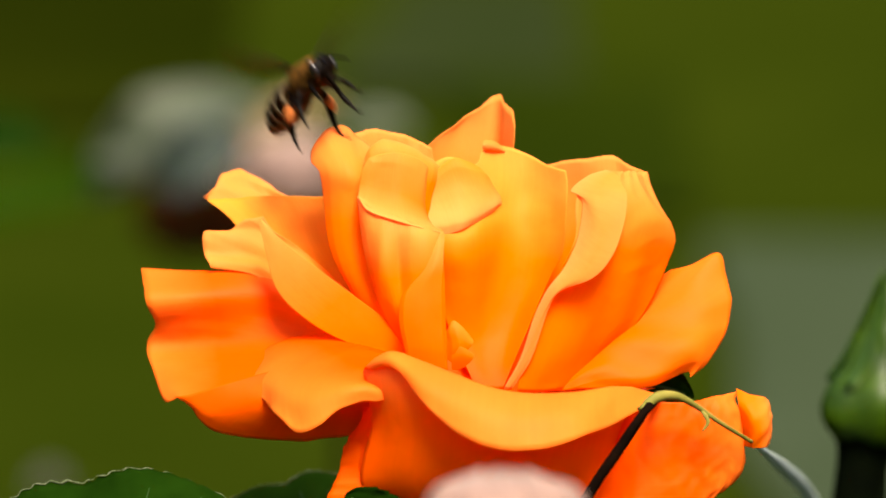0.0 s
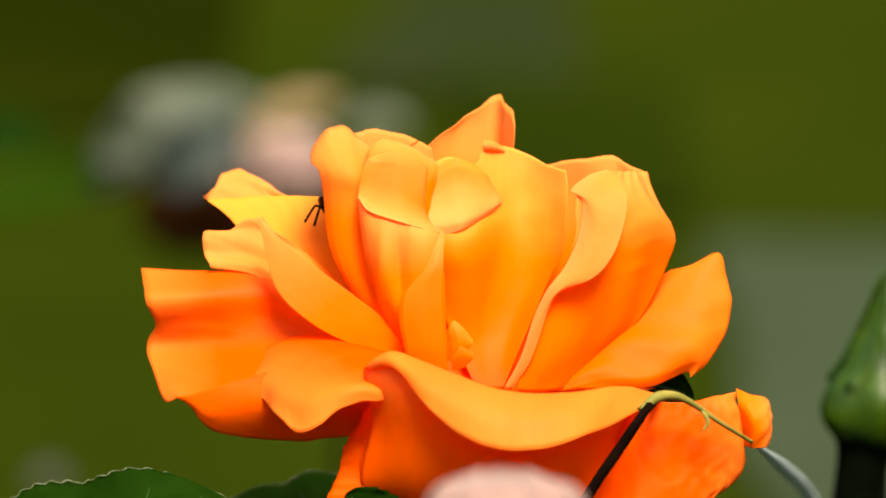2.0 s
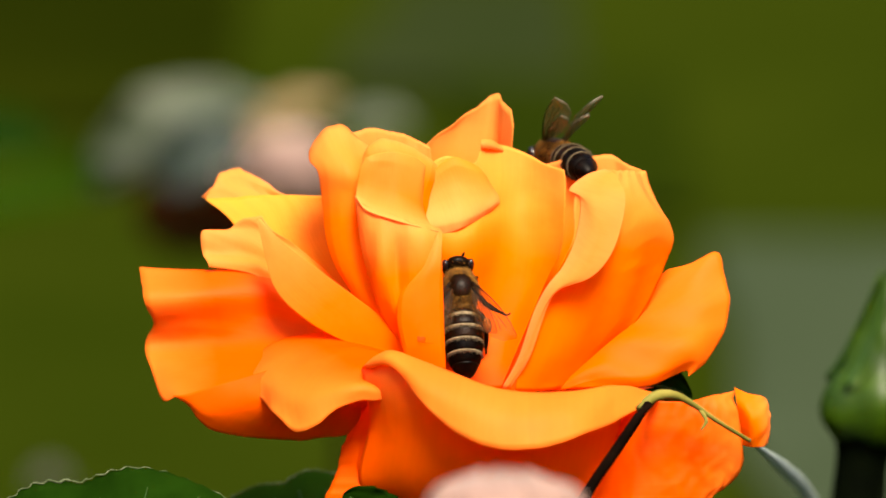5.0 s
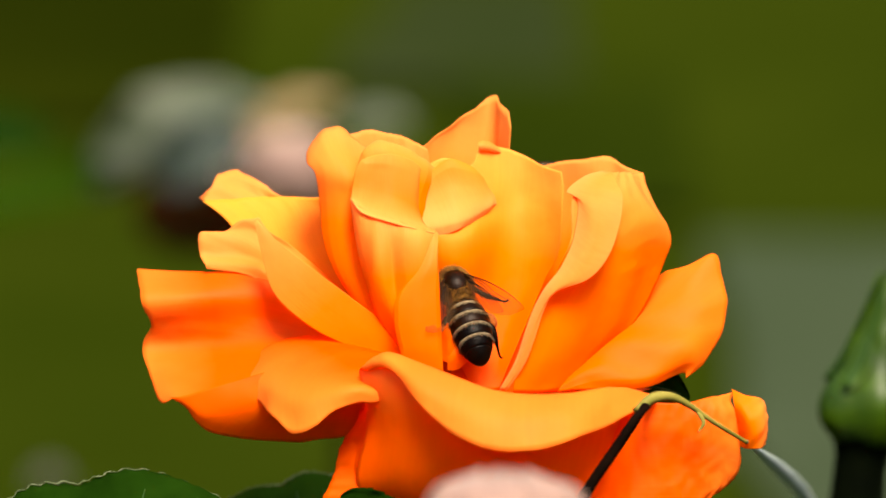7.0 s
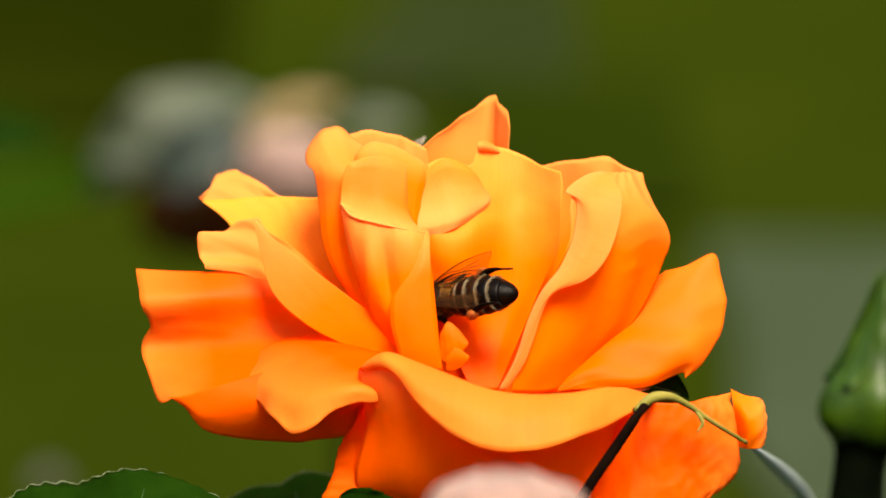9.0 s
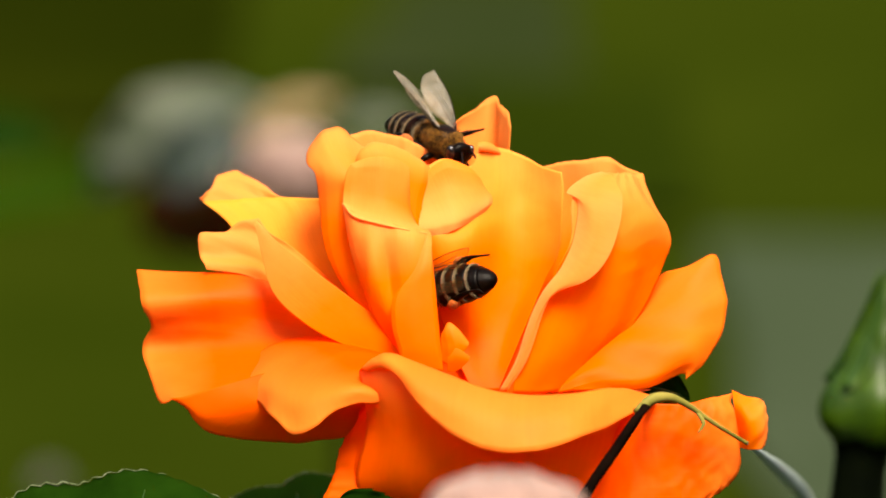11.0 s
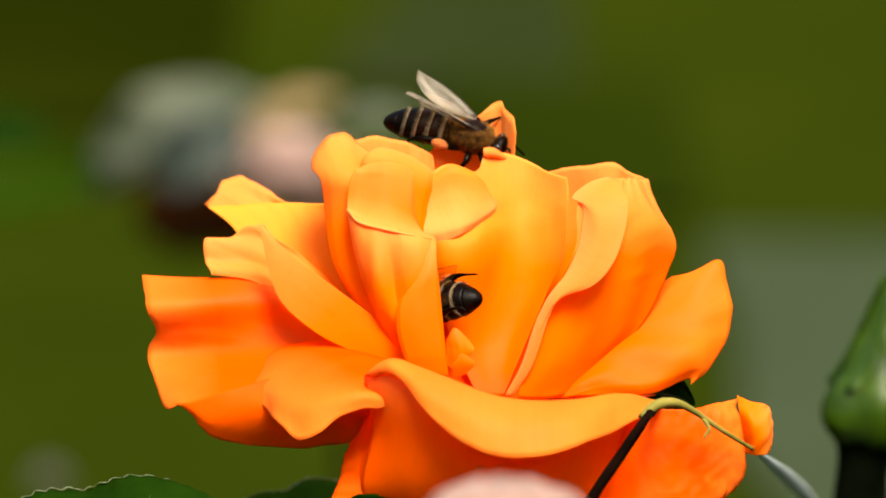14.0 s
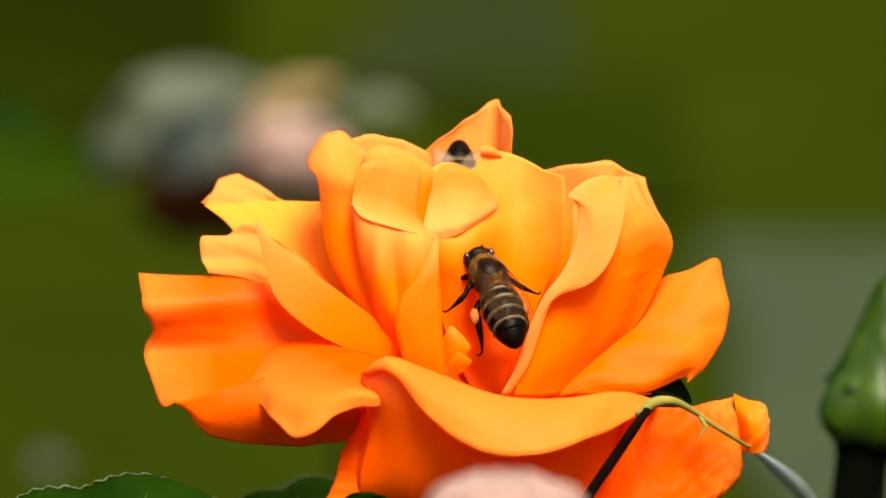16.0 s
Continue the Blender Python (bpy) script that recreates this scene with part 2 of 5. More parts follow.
def part(name, verts, faces, mats, parent=None, label="", smooth=True, slots=None):
    me = bpy.data.meshes.new(name)
    me.from_pydata([tuple(v) for v in verts], [], [tuple(int(i) for i in f) for f in faces])
    for m in (mats if isinstance(mats, (list, tuple)) else [mats]):
        me.materials.append(m)
    if slots is not None:
        me.polygons.foreach_set("material_index", np.array(slots, np.int32))
    me.polygons.foreach_set("use_smooth", np.ones(len(me.polygons), bool) if smooth else np.zeros(len(me.polygons), bool))
    me.update()
    ob = new(name, me)
    ob.parent = parent
    if label:
        ob["label"] = label
    return ob


def bm_part(name, bm, mat, parent=None, label=""):
    me = bpy.data.meshes.new(name)
    for f in bm.faces:
        f.smooth = True
    bm.to_mesh(me)
    bm.free()
    me.materials.append(mat)
    ob = new(name, me)
    ob.parent = parent
    if label:
        ob["label"] = label
    return ob


def shell(name, grid, thick, mats, parent, label="", wave=0.0, seed=0, rim_wave=0.0, crinkle=0.0):
    """A thin leaf of thickness thick over a grid of points: upper face, lower face and the edge between them."""
    n, m = grid.shape[:2]
    gu, gv = np.gradient(grid, axis=0), np.gradient(grid, axis=1)
    nor = np.cross(gv, gu)
    nor /= np.linalg.norm(nor, axis=2, keepdims=True) + 1e-12
    rng = np.random.default_rng(seed)
    if wave or rim_wave:
        u, v = np.meshgrid(np.linspace(0, 1, n), np.linspace(0, 1, m), indexing="ij")
        bend = np.zeros((n, m))
        for k in range(5):
            fu, fv, ph = rng.uniform(1, 5), rng.uniform(2, 7), rng.uniform(0, 6.28)
            bend += np.sin(fu * 3.1 * u + fv * 3.1 * v + ph) / (1 + 0.5 * k)
        ripple = np.zeros((n, m))
        for k in range(4):
            ripple += np.sin(v * rng.uniform(14, 46) + rng.uniform(0, 6.28)) / (1 + k)
        bend = wave * bend * np.clip(u * 2, 0, 1) + rim_wave * ripple * np.clip((u - 0.72) / 0.28, 0, 1) ** 2
        grid = grid + nor * bend[..., None]
    if crinkle:
        # shallow puckers that run across the petal, strongest towards the rim
        bend = np.array([[noise.noise((i / n * 26 + 1.5 * math.sin(j / m * 5), j / m * 5.0, seed * 3.7)) + 0.6 * noise.noise((i / n * 47, j / m * 11.0, seed * 1.9)) for j in range(m)] for i in range(n)])
        grid = grid + nor * (crinkle * bend * np.clip(np.linspace(-0.3, 1.2, n), 0.1, 1)[:, None])[..., None]
    u = np.linspace(0, 1, n)[:, None] * np.ones(m)
    taper = 0.16 + 0.84 * np.clip(np.minimum(np.minimum(u + 0.01, 1 - u) * 8, np.minimum(np.linspace(0, 1, m), np.linspace(1, 0, m))[None] * 10), 0, 1)
    low = grid - nor * thick * taper[..., None]
    verts = np.vstack([grid.reshape(-1, 3), low.reshape(-1, 3)])
    idx = np.arange(n * m).reshape(n, m)
    q = np.stack([idx[:-1, :-1], idx[:-1, 1:], idx[1:, 1:], idx[1:, :-1]], -1).reshape(-1, 4)
    ring = np.r_[idx[0, :-1], idx[:-1, -1], idx[-1, :0:-1], idx[:0:-1, 0]]
    nxt = np.roll(ring, -1)
    side = np.stack([ring, ring + n * m, nxt + n * m, nxt], -1)
    faces = np.vstack([q, q[:, ::-1] + n * m, side])
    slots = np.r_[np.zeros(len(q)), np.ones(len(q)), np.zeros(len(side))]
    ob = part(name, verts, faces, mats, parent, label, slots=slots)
    ob.data.polygons.foreach_set("use_smooth", np.r_[np.ones(2 * len(q), bool), np.zeros(len(side), bool)])
    for key, val in (("along", u), ("across", np.linspace(0, 1, m)[None] * np.ones((n, 1)))):
        a = ob.data.attributes.new(key, "FLOAT", "POINT")
        a.data.foreach_set("value", np.tile(val.reshape(-1), 2).astype(np.float32))
    return ob


def sheet(rows, n, m):
    """A smooth grid through rows of points, each row a curve across the leaf, from its foot to its rim."""
    r = np.array([spline(row, m) for row in rows]) * 0.001
    gap = np.r_[0, np.cumsum(np.linalg.norm(np.diff(r, axis=0), axis=2).mean(1))]
    gap /= gap[-1]
    w = np.linspace(0, 1, n)
    tang = np.gradient(r, gap, axis=0)
    k = np.clip(np.searchsorted(gap, w, side="right") - 1, 0, len(gap) - 2)
    h = gap[k + 1] - gap[k]
    t = ((w - gap[k]) / h)[:, None, None]
    h = h[:, None, None]
    return ((2 * t ** 3 - 3 * t * t + 1) * r[k] + (t ** 3 - 2 * t * t + t) * h * tang[k]
            + (-2 * t ** 3 + 3 * t * t) * r[k + 1] + (t ** 3 - t * t) * h * tang[k + 1])


def tube(name, path, radii, mat, parent, label="", sides=10, n=28, bumps=0.0, seed=1):
    """A round stem of changing thickness along a smooth path, in metres, closed at both ends."""
    p = spline(path, n)
    rad = np.interp(np.linspace(0, 1, n), np.linspace(0, 1, len(radii)), radii)
    rng = np.random.default_rng(seed)
    rad = rad * (1 + bumps * rng.uniform(-1, 1, n))
    t = np.gradient(p, axis=0)
    t /= np.linalg.norm(t, axis=1, keepdims=True) + 1e-12
    ref = np.array((0.31, 0.52, 0.79))
    a = np.cross(t, ref)
    a /= np.linalg.norm(a, axis=1, keepdims=True)
    b = np.cross(t, a)
    ang = np.linspace(0, 2 * np.pi, sides, endpoint=False)
    ring = p[:, None] + rad[:, None, None] * (np.cos(ang)[None, :, None] * a[:, None] + np.sin(ang)[None, :, None] * b[:, None])
    verts = np.vstack([ring.reshape(-1, 3), p[:1], p[-1:]])
    faces = []
    for i in range(n - 1):
        for j in range(sides):
            k = (j + 1) % sides
            faces.append((i * sides + j, i * sides + k, (i + 1) * sides + k, (i + 1) * sides + j))
    for j in range(sides):
        k = (j + 1) % sides
        faces.append((n * sides, k, j))
        faces.append((n * sides + 1, (n - 1) * sides + j, (n - 1) * sides + k))
    return part(name, verts, faces, mat, parent, label)


def mm(*points):
    return [tuple(c * 0.001 for c in p) for p in points]


def empty(name, m):
    ob = new(name)
    ob.empty_display_size = 0.01
    ob.matrix_world = m
    return ob


# ---- ground ----
def ground_sheet(name, x1, y0, y1, z, mat, label, cells, rough, edge=0.0, x0=None):
    xs = np.linspace(-x1 if x0 is None else x0, x1, cells)
    ys = np.linspace(y0, y1, cells)
    verts, faces = [], []
    for y in ys:
        for x in xs:
            e = edge * noise.noise((0.0, y * 2.0, 3.0)) * (xs[-1] - x) / (xs[-1] - xs[0])
            verts.append((x + e, y, z + rough * noise.noise((x * 1.3, y * 1.3, 0.0))))
    for j in range(cells - 1):
        for i in range(cells - 1):
            a = j * cells + i
            faces.append((a, a + 1, a + cells + 1, a + cells))
    return tagged(part(name, verts, faces, mat), label, "ground", kind="structure")


ground_sheet("ground", 2500, -2500, 2500, -0.03, LAWN, "mown green lawn stretching to the horizon", 60, 0.0)


def unseen_hedge(radius, height):
    """A tall unseen hedge ring, added out of view to cut light from the horizon."""
    verts, faces = [], []
    n, rows = 180, 22
    for i in range(n):
        a = 2 * math.pi * i / n
        for j in range(rows):
            f = j / (rows - 1)
            depth = 0.9 * math.sqrt(max(0.0, 1 - max(0.0, (f - 0.75) / 0.25) ** 2))
            r = radius + 0.9 - depth + 0.30 * noise.noise((math.cos(a) * 9, math.sin(a) * 9, f * 8)) + 0.14 * noise.noise((math.cos(a) * 31, math.sin(a) * 31, f * 26))
            top = height * (1 + 0.10 * noise.noise((math.cos(a) * 3, math.sin(a) * 3, 5.0)))
            verts.append((r * math.cos(a), r * math.sin(a), -0.05 + f * top))
    for i in range(n):
        k = (i + 1) % n
        for j in range(rows - 1):
            faces.append((i * rows + j, i * rows + j + 1, k * rows + j + 1, k * rows + j))
    return tagged(part("light_block_hedge", verts, faces, HEDGE), "unseen hedge ring added to cut light from the horizon", "hedge", kind="structure")


unseen_hedge(8.2, 4.2)

# ---- the orange rose ----
BASE = Vector((0.0030, -0.0013, -0.0207))        # foot of the bloom in the view's frame
rose = empty("rose_plant", VIEW @ Matrix.Translation(BASE))
tagged(rose, "open orange rose bloom with ruffled petals on a leafy stem", "rose")
petal_count = 0


def ragged(g, amount, seed):
    """Pulls the rim back by a little, unevenly, as on a weathered petal."""
    n, m = g.shape[:2]
    rng = np.random.default_rng(seed + 900)
    v = np.linspace(0, 1, m)
    cut = np.zeros(m)
    for k, f in enumerate((5, 11, 23, 41)):
        cut += np.abs(np.sin(v * f * rng.uniform(0.8, 1.2) + rng.uniform(0, 6.28))) / (1 + k)
    cut = amount * cut / cut.max()
    u = np.linspace(0, 1, n)
    out = g.copy()
    for j in range(m):
        for k in range(3):
            out[:, j, k] = np.interp(u * (1 - cut[j]), u, g[:, j, k])
    return out


def petal(rows, tone="outer", parent=None, name="petal", label="", fine=52, flip=False, wave=0.00010, rim=0.00006, thick=0.00035, rag=0.010, crinkle=0.0):
    """One petal from its foot to its rim; flip when the lower face looks at the axis's far side."""
    global petal_count
    petal_count += 1
    g = sheet(rows, fine, fine + 8)
    if flip:
        g = g[:, ::-1]
    g = ragged(g, rag, petal_count)
    return shell(name, g, thick, PETAL[tone], parent or rose, label, wave, petal_count, rim, crinkle)


# back tip
back_tip = petal([
    [(-3.9, 3.9, 7.7), (-1.9, 4.2, 7.1), (0.7, 3.9, 7.7)],
    [(-6.5, 9.1, 21.4), (-1.9, 11.1, 21.4), (4.6, 8.5, 21.4)],
    [(-5.7, 11.1, 30.0), (-1.3, 13.3, 30.0), (2.7, 13.0, 30.0), (5.0, 9.1, 30.0)],
    [(-4.8, 11.1, 32.5), (-0.9, 13.7, 35.0), (3.1, 14.0, 35.6), (4.2, 11.1, 34.3), (5.2, 8.5, 33.2)],
    [(-4.7, 11.1, 32.7), (-1.9, 12.7, 35.1), (1.1, 13.7, 37.3), (3.2, 14.0, 39.1), (4.2, 12.4, 38.0), (5.2, 9.4, 37.2), (5.3, 8.5, 35.2)]], "inner", wave=5e-05)
# back left far
back_left_far = petal([
    [(-8.5, 6.5, 8.3), (-7.2, 6.5, 7.7), (-5.9, 6.5, 7.0)],
    [(-20.5, 19.2, 20.8), (-17.9, 20.5, 20.1), (-13.9, 19.8, 19.4)],
    [(-30.6, 21.1, 26.6), (-26.6, 22.4, 26.8), (-20.6, 22.8, 26.1), (-16.6, 21.8, 24.8)],
    [(-31.1, 20.8, 26.7), (-29.4, 22.4, 28.4), (-27.0, 23.4, 29.1), (-23.3, 23.2, 27.4), (-20.6, 22.4, 26.6)],
    [(-31.1, 20.5, 26.8), (-29.8, 22.1, 28.1), (-29.2, 23.2, 29.9), (-27.0, 23.7, 30.6), (-24.6, 23.6, 29.5), (-22.1, 22.9, 27.4), (-19.9, 22.4, 26.6)]], "pale")
# back left
back_left = petal([
    [(-8.5, 2.6, 7.7), (-7.2, 2.6, 7.1), (-5.8, 2.6, 7.1)],
    [(-17.6, 5.8, 12.9), (-15.0, 7.2, 15.5), (-11.1, 7.8, 18.1)],
    [(-24.6, 9.1, 19.5), (-19.0, 11.1, 21.4), (-13.1, 11.1, 22.1)],
    [(-28.3, 12.4, 24.7), (-23.7, 13.3, 25.5), (-17.8, 13.0, 25.7), (-13.8, 11.1, 25.4)],
    [(-30.9, 13.0, 26.6), (-27.0, 14.0, 26.9), (-21.7, 14.0, 27.0), (-17.8, 13.3, 27.0), (-14.1, 11.1, 27.0)]], "heart", wave=4e-05, rim=3e-05)
# left small
left_small = petal([
    [(-9.1, 1.3, 7.8), (-7.8, 1.3, 7.8), (-6.5, 1.3, 7.8)],
    [(-17.6, 3.2, 12.3), (-15.6, 3.9, 14.2), (-13.7, 4.5, 15.5)],
    [(-25.5, 5.2, 18.0), (-22.9, 6.2, 20.1), (-20.3, 6.5, 21.4)],
    [(-29.7, 5.8, 18.5), (-28.1, 7.2, 21.1), (-25.5, 7.5, 23.1), (-22.9, 7.2, 23.1)],
    [(-29.9, 5.2, 18.5), (-30.7, 6.2, 20.1), (-31.1, 6.8, 22.6), (-29.1, 7.5, 22.9), (-27.6, 7.8, 23.1), (-26.2, 7.8, 24.2), (-23.9, 7.5, 24.6)]], "middle")
# left pointed
left_pointed = petal([
    [(-6.8, -3.8, 7.3), (-5.5, -3.7, 7.5), (-4.2, -3.6, 7.8)],
    [(-12.6, -2.7, 9.4), (-10.5, -3.2, 10.6), (-8.4, -3.6, 11.7)],
    [(-18.1, -1.6, 12.2), (-15.7, -1.9, 13.8), (-13.1, -2.3, 15.3)],
    [(-22.1, -0.3, 16.1), (-20.0, -0.6, 17.5), (-17.8, -0.8, 18.8)],
    [(-23.4, 0.7, 20.4), (-22.4, 0.5, 21.0), (-21.2, 0.4, 21.4)],
    [(-24.2, 1.3, 23.9), (-23.9, 1.3, 24.1), (-23.6, 1.3, 23.8)]], "middle", wave=0.0, rim=0, rag=0.002)
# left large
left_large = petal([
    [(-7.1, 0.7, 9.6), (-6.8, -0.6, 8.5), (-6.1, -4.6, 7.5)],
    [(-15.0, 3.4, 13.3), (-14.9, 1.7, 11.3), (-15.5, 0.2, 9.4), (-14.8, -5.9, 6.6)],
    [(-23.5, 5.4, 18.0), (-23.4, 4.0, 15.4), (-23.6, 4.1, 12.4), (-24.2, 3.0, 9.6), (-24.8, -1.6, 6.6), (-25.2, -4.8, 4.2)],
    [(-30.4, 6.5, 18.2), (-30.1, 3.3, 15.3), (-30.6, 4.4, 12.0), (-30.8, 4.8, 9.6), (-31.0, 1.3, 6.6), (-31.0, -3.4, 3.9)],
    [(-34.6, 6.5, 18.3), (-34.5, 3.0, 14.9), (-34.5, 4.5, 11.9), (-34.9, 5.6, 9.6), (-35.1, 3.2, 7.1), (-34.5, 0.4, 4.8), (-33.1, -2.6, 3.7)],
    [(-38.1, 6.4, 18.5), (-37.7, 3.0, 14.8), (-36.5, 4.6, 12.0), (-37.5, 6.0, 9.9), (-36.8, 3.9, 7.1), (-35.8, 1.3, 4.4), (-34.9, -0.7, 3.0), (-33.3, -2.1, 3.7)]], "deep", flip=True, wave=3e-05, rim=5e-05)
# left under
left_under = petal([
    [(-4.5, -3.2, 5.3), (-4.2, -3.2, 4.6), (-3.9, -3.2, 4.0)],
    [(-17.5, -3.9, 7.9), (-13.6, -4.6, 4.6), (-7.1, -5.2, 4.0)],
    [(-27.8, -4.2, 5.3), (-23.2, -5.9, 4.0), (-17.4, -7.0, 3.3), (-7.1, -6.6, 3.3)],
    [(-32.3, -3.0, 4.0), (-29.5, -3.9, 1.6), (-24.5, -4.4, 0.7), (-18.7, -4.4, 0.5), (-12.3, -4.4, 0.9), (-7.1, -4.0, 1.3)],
    [(-33.9, -2.4, 3.8), (-31.9, -2.6, 2.6), (-30.8, -2.8, 1.1), (-29.0, -2.7, -0.4), (-24.5, -2.6, -1.1), (-18.7, -2.5, -1.4), (-13.4, -2.5, -0.6), (-9.7, -2.5, -0.2), (-7.1, -2.4, 0.1)]], "shaded", flip=True, wave=4e-05)
# left front
left_front = petal([
    [(-7.1, -2.6, 7.9), (-6.1, -4.5, 7.5), (-5.5, -5.2, 6.9)],
    [(-17.4, 1.6, 10.8), (-14.2, -3.6, 9.3), (-10.9, -7.2, 7.5), (-9.0, -8.2, 6.1)],
    [(-22.7, 2.2, 9.6), (-19.4, -3.9, 8.0), (-15.2, -9.2, 6.6), (-11.6, -11.0, 5.4), (-9.0, -10.7, 4.8)],
    [(-24.9, 0.8, 6.9), (-21.9, -7.4, 5.0), (-18.9, -12.0, 3.6), (-15.4, -12.6, 4.2), (-12.2, -13.2, 4.8), (-9.3, -12.7, 4.5)],
    [(-25.0, -1.4, 5.0), (-23.1, -7.8, 2.9), (-21.1, -11.7, 1.1), (-19.3, -13.1, -0.2), (-17.0, -13.7, 0.5), (-14.7, -13.5, 2.4), (-12.2, -13.5, 3.4), (-10.4, -13.1, 3.4), (-9.0, -12.3, 3.8)]])
# front rolled
front_rolled = petal([
    [(-8.4, -6.5, -9.2), (-3.2, -8.4, -10.7), (4.5, -9.1, -11.3), (10.9, -7.8, -10.7), (16.1, -6.5, -8.8)],
    [(-12.2, -7.8, -6.2), (-5.8, -12.3, -6.7), (3.1, -14.0, -7.3), (10.8, -12.3, -6.7), (16.7, -8.4, -5.6)],
    [(-11.3, -9.8, 1.2), (-5.8, -15.3, -0.2), (3.1, -17.6, -2.1), (11.4, -15.6, -1.2), (17.9, -10.7, 1.2)],
    [(-11.7, -11.0, 5.9), (-9.0, -14.3, 7.1), (-4.5, -17.2, 4.9), (3.1, -19.5, 2.4), (11.4, -17.6, 2.4), (18.5, -12.0, 3.6)],
    [(-12.0, -10.7, 7.0), (-10.4, -12.0, 8.2), (-8.3, -13.3, 8.7), (-4.5, -15.9, 7.4), (3.1, -18.2, 4.8), (11.4, -16.9, 4.3), (17.2, -12.7, 4.8), (21.2, -9.8, 4.4)],
    [(-11.6, -12.0, 7.3), (-9.9, -14.0, 8.0), (-8.0, -15.9, 7.9), (-4.5, -18.9, 4.9), (3.1, -21.4, 1.5), (11.3, -19.8, 1.9), (17.1, -14.6, 3.4), (21.1, -11.0, 3.8)],
    [(-10.8, -12.7, 7.0), (-9.3, -14.6, 7.5), (-7.8, -16.6, 6.7), (-5.6, -18.9, 3.8), (-2.0, -21.1, 0.3), (1.8, -22.4, -1.7), (6.2, -22.8, -2.1), (8.9, -22.4, -1.8), (12.6, -20.8, -0.5), (17.1, -16.2, 1.4), (20.7, -11.7, 3.2)]])
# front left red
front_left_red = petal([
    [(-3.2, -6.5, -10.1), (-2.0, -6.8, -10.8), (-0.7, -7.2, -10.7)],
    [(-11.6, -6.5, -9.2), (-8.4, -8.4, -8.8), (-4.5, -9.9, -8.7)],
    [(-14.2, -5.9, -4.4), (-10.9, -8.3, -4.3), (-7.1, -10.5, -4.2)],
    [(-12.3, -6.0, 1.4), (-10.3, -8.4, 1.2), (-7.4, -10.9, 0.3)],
    [(-10.4, -6.8, 4.0), (-9.3, -8.6, 4.4), (-7.6, -11.4, 4.1)]], "shaded", flip=True)
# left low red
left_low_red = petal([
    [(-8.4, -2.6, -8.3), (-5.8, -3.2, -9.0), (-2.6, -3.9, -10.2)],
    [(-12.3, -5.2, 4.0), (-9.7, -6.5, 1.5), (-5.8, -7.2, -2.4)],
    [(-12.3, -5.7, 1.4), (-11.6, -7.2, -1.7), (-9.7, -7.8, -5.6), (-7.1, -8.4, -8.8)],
    [(-13.8, -5.2, -0.8), (-14.6, -6.2, -3.2), (-15.2, -6.6, -5.1), (-16.1, -7.0, -6.9), (-17.0, -7.2, -8.8)]], "shaded")
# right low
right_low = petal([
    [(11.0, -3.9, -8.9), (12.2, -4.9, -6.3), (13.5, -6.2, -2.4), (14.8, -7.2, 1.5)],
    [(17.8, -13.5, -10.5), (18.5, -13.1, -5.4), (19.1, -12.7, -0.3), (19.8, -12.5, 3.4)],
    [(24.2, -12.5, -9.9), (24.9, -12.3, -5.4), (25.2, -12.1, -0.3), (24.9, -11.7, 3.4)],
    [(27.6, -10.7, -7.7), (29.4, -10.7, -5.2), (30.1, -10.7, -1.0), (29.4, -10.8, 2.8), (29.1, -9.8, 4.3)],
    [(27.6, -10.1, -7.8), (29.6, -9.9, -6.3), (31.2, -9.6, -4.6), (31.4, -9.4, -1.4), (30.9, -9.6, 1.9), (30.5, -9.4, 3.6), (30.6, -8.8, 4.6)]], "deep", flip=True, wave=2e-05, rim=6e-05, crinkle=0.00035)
# right low curl
right_low_curl = petal([
    [(30.3, -8.8, 4.9), (30.5, -9.9, 3.2), (30.9, -9.5, 0.9), (31.0, -8.6, -1.6)],
    [(31.6, -9.4, 4.3), (31.9, -10.9, 2.4), (32.3, -11.0, 0.3), (32.3, -10.0, -1.9)],
    [(33.4, -9.3, 3.9), (33.6, -10.4, 2.2), (33.8, -10.5, 0.2), (33.6, -9.8, -1.8)],
    [(34.0, -8.0, 3.6), (34.3, -8.9, 2.4), (34.4, -9.0, 0.3), (34.2, -8.4, -1.4)]], "middle", wave=4e-05, rim=3e-05, rag=0.01)
# right outer
right_outer = petal([
    [(8.4, -0.7, 4.6), (10.0, -1.3, 4.4), (11.7, -1.3, 4.6)],
    [(15.0, 3.9, 11.0), (15.6, 0.0, 7.8), (14.9, -1.3, 4.8)],
    [(19.7, 6.5, 15.5), (20.8, 2.3, 11.0), (21.4, 0.0, 6.8), (20.8, 0.0, 4.9)],
    [(23.1, 7.5, 18.1), (25.1, 4.5, 14.2), (26.0, 2.0, 9.7), (25.1, 2.0, 6.5)],
    [(23.5, 7.5, 18.3), (25.9, 7.2, 18.9), (29.2, 7.5, 20.5), (30.0, 6.8, 17.5), (30.4, 5.8, 14.2), (29.4, 4.5, 10.0), (27.6, 3.4, 7.6), (25.4, 2.3, 5.9)]], "even", flip=True)
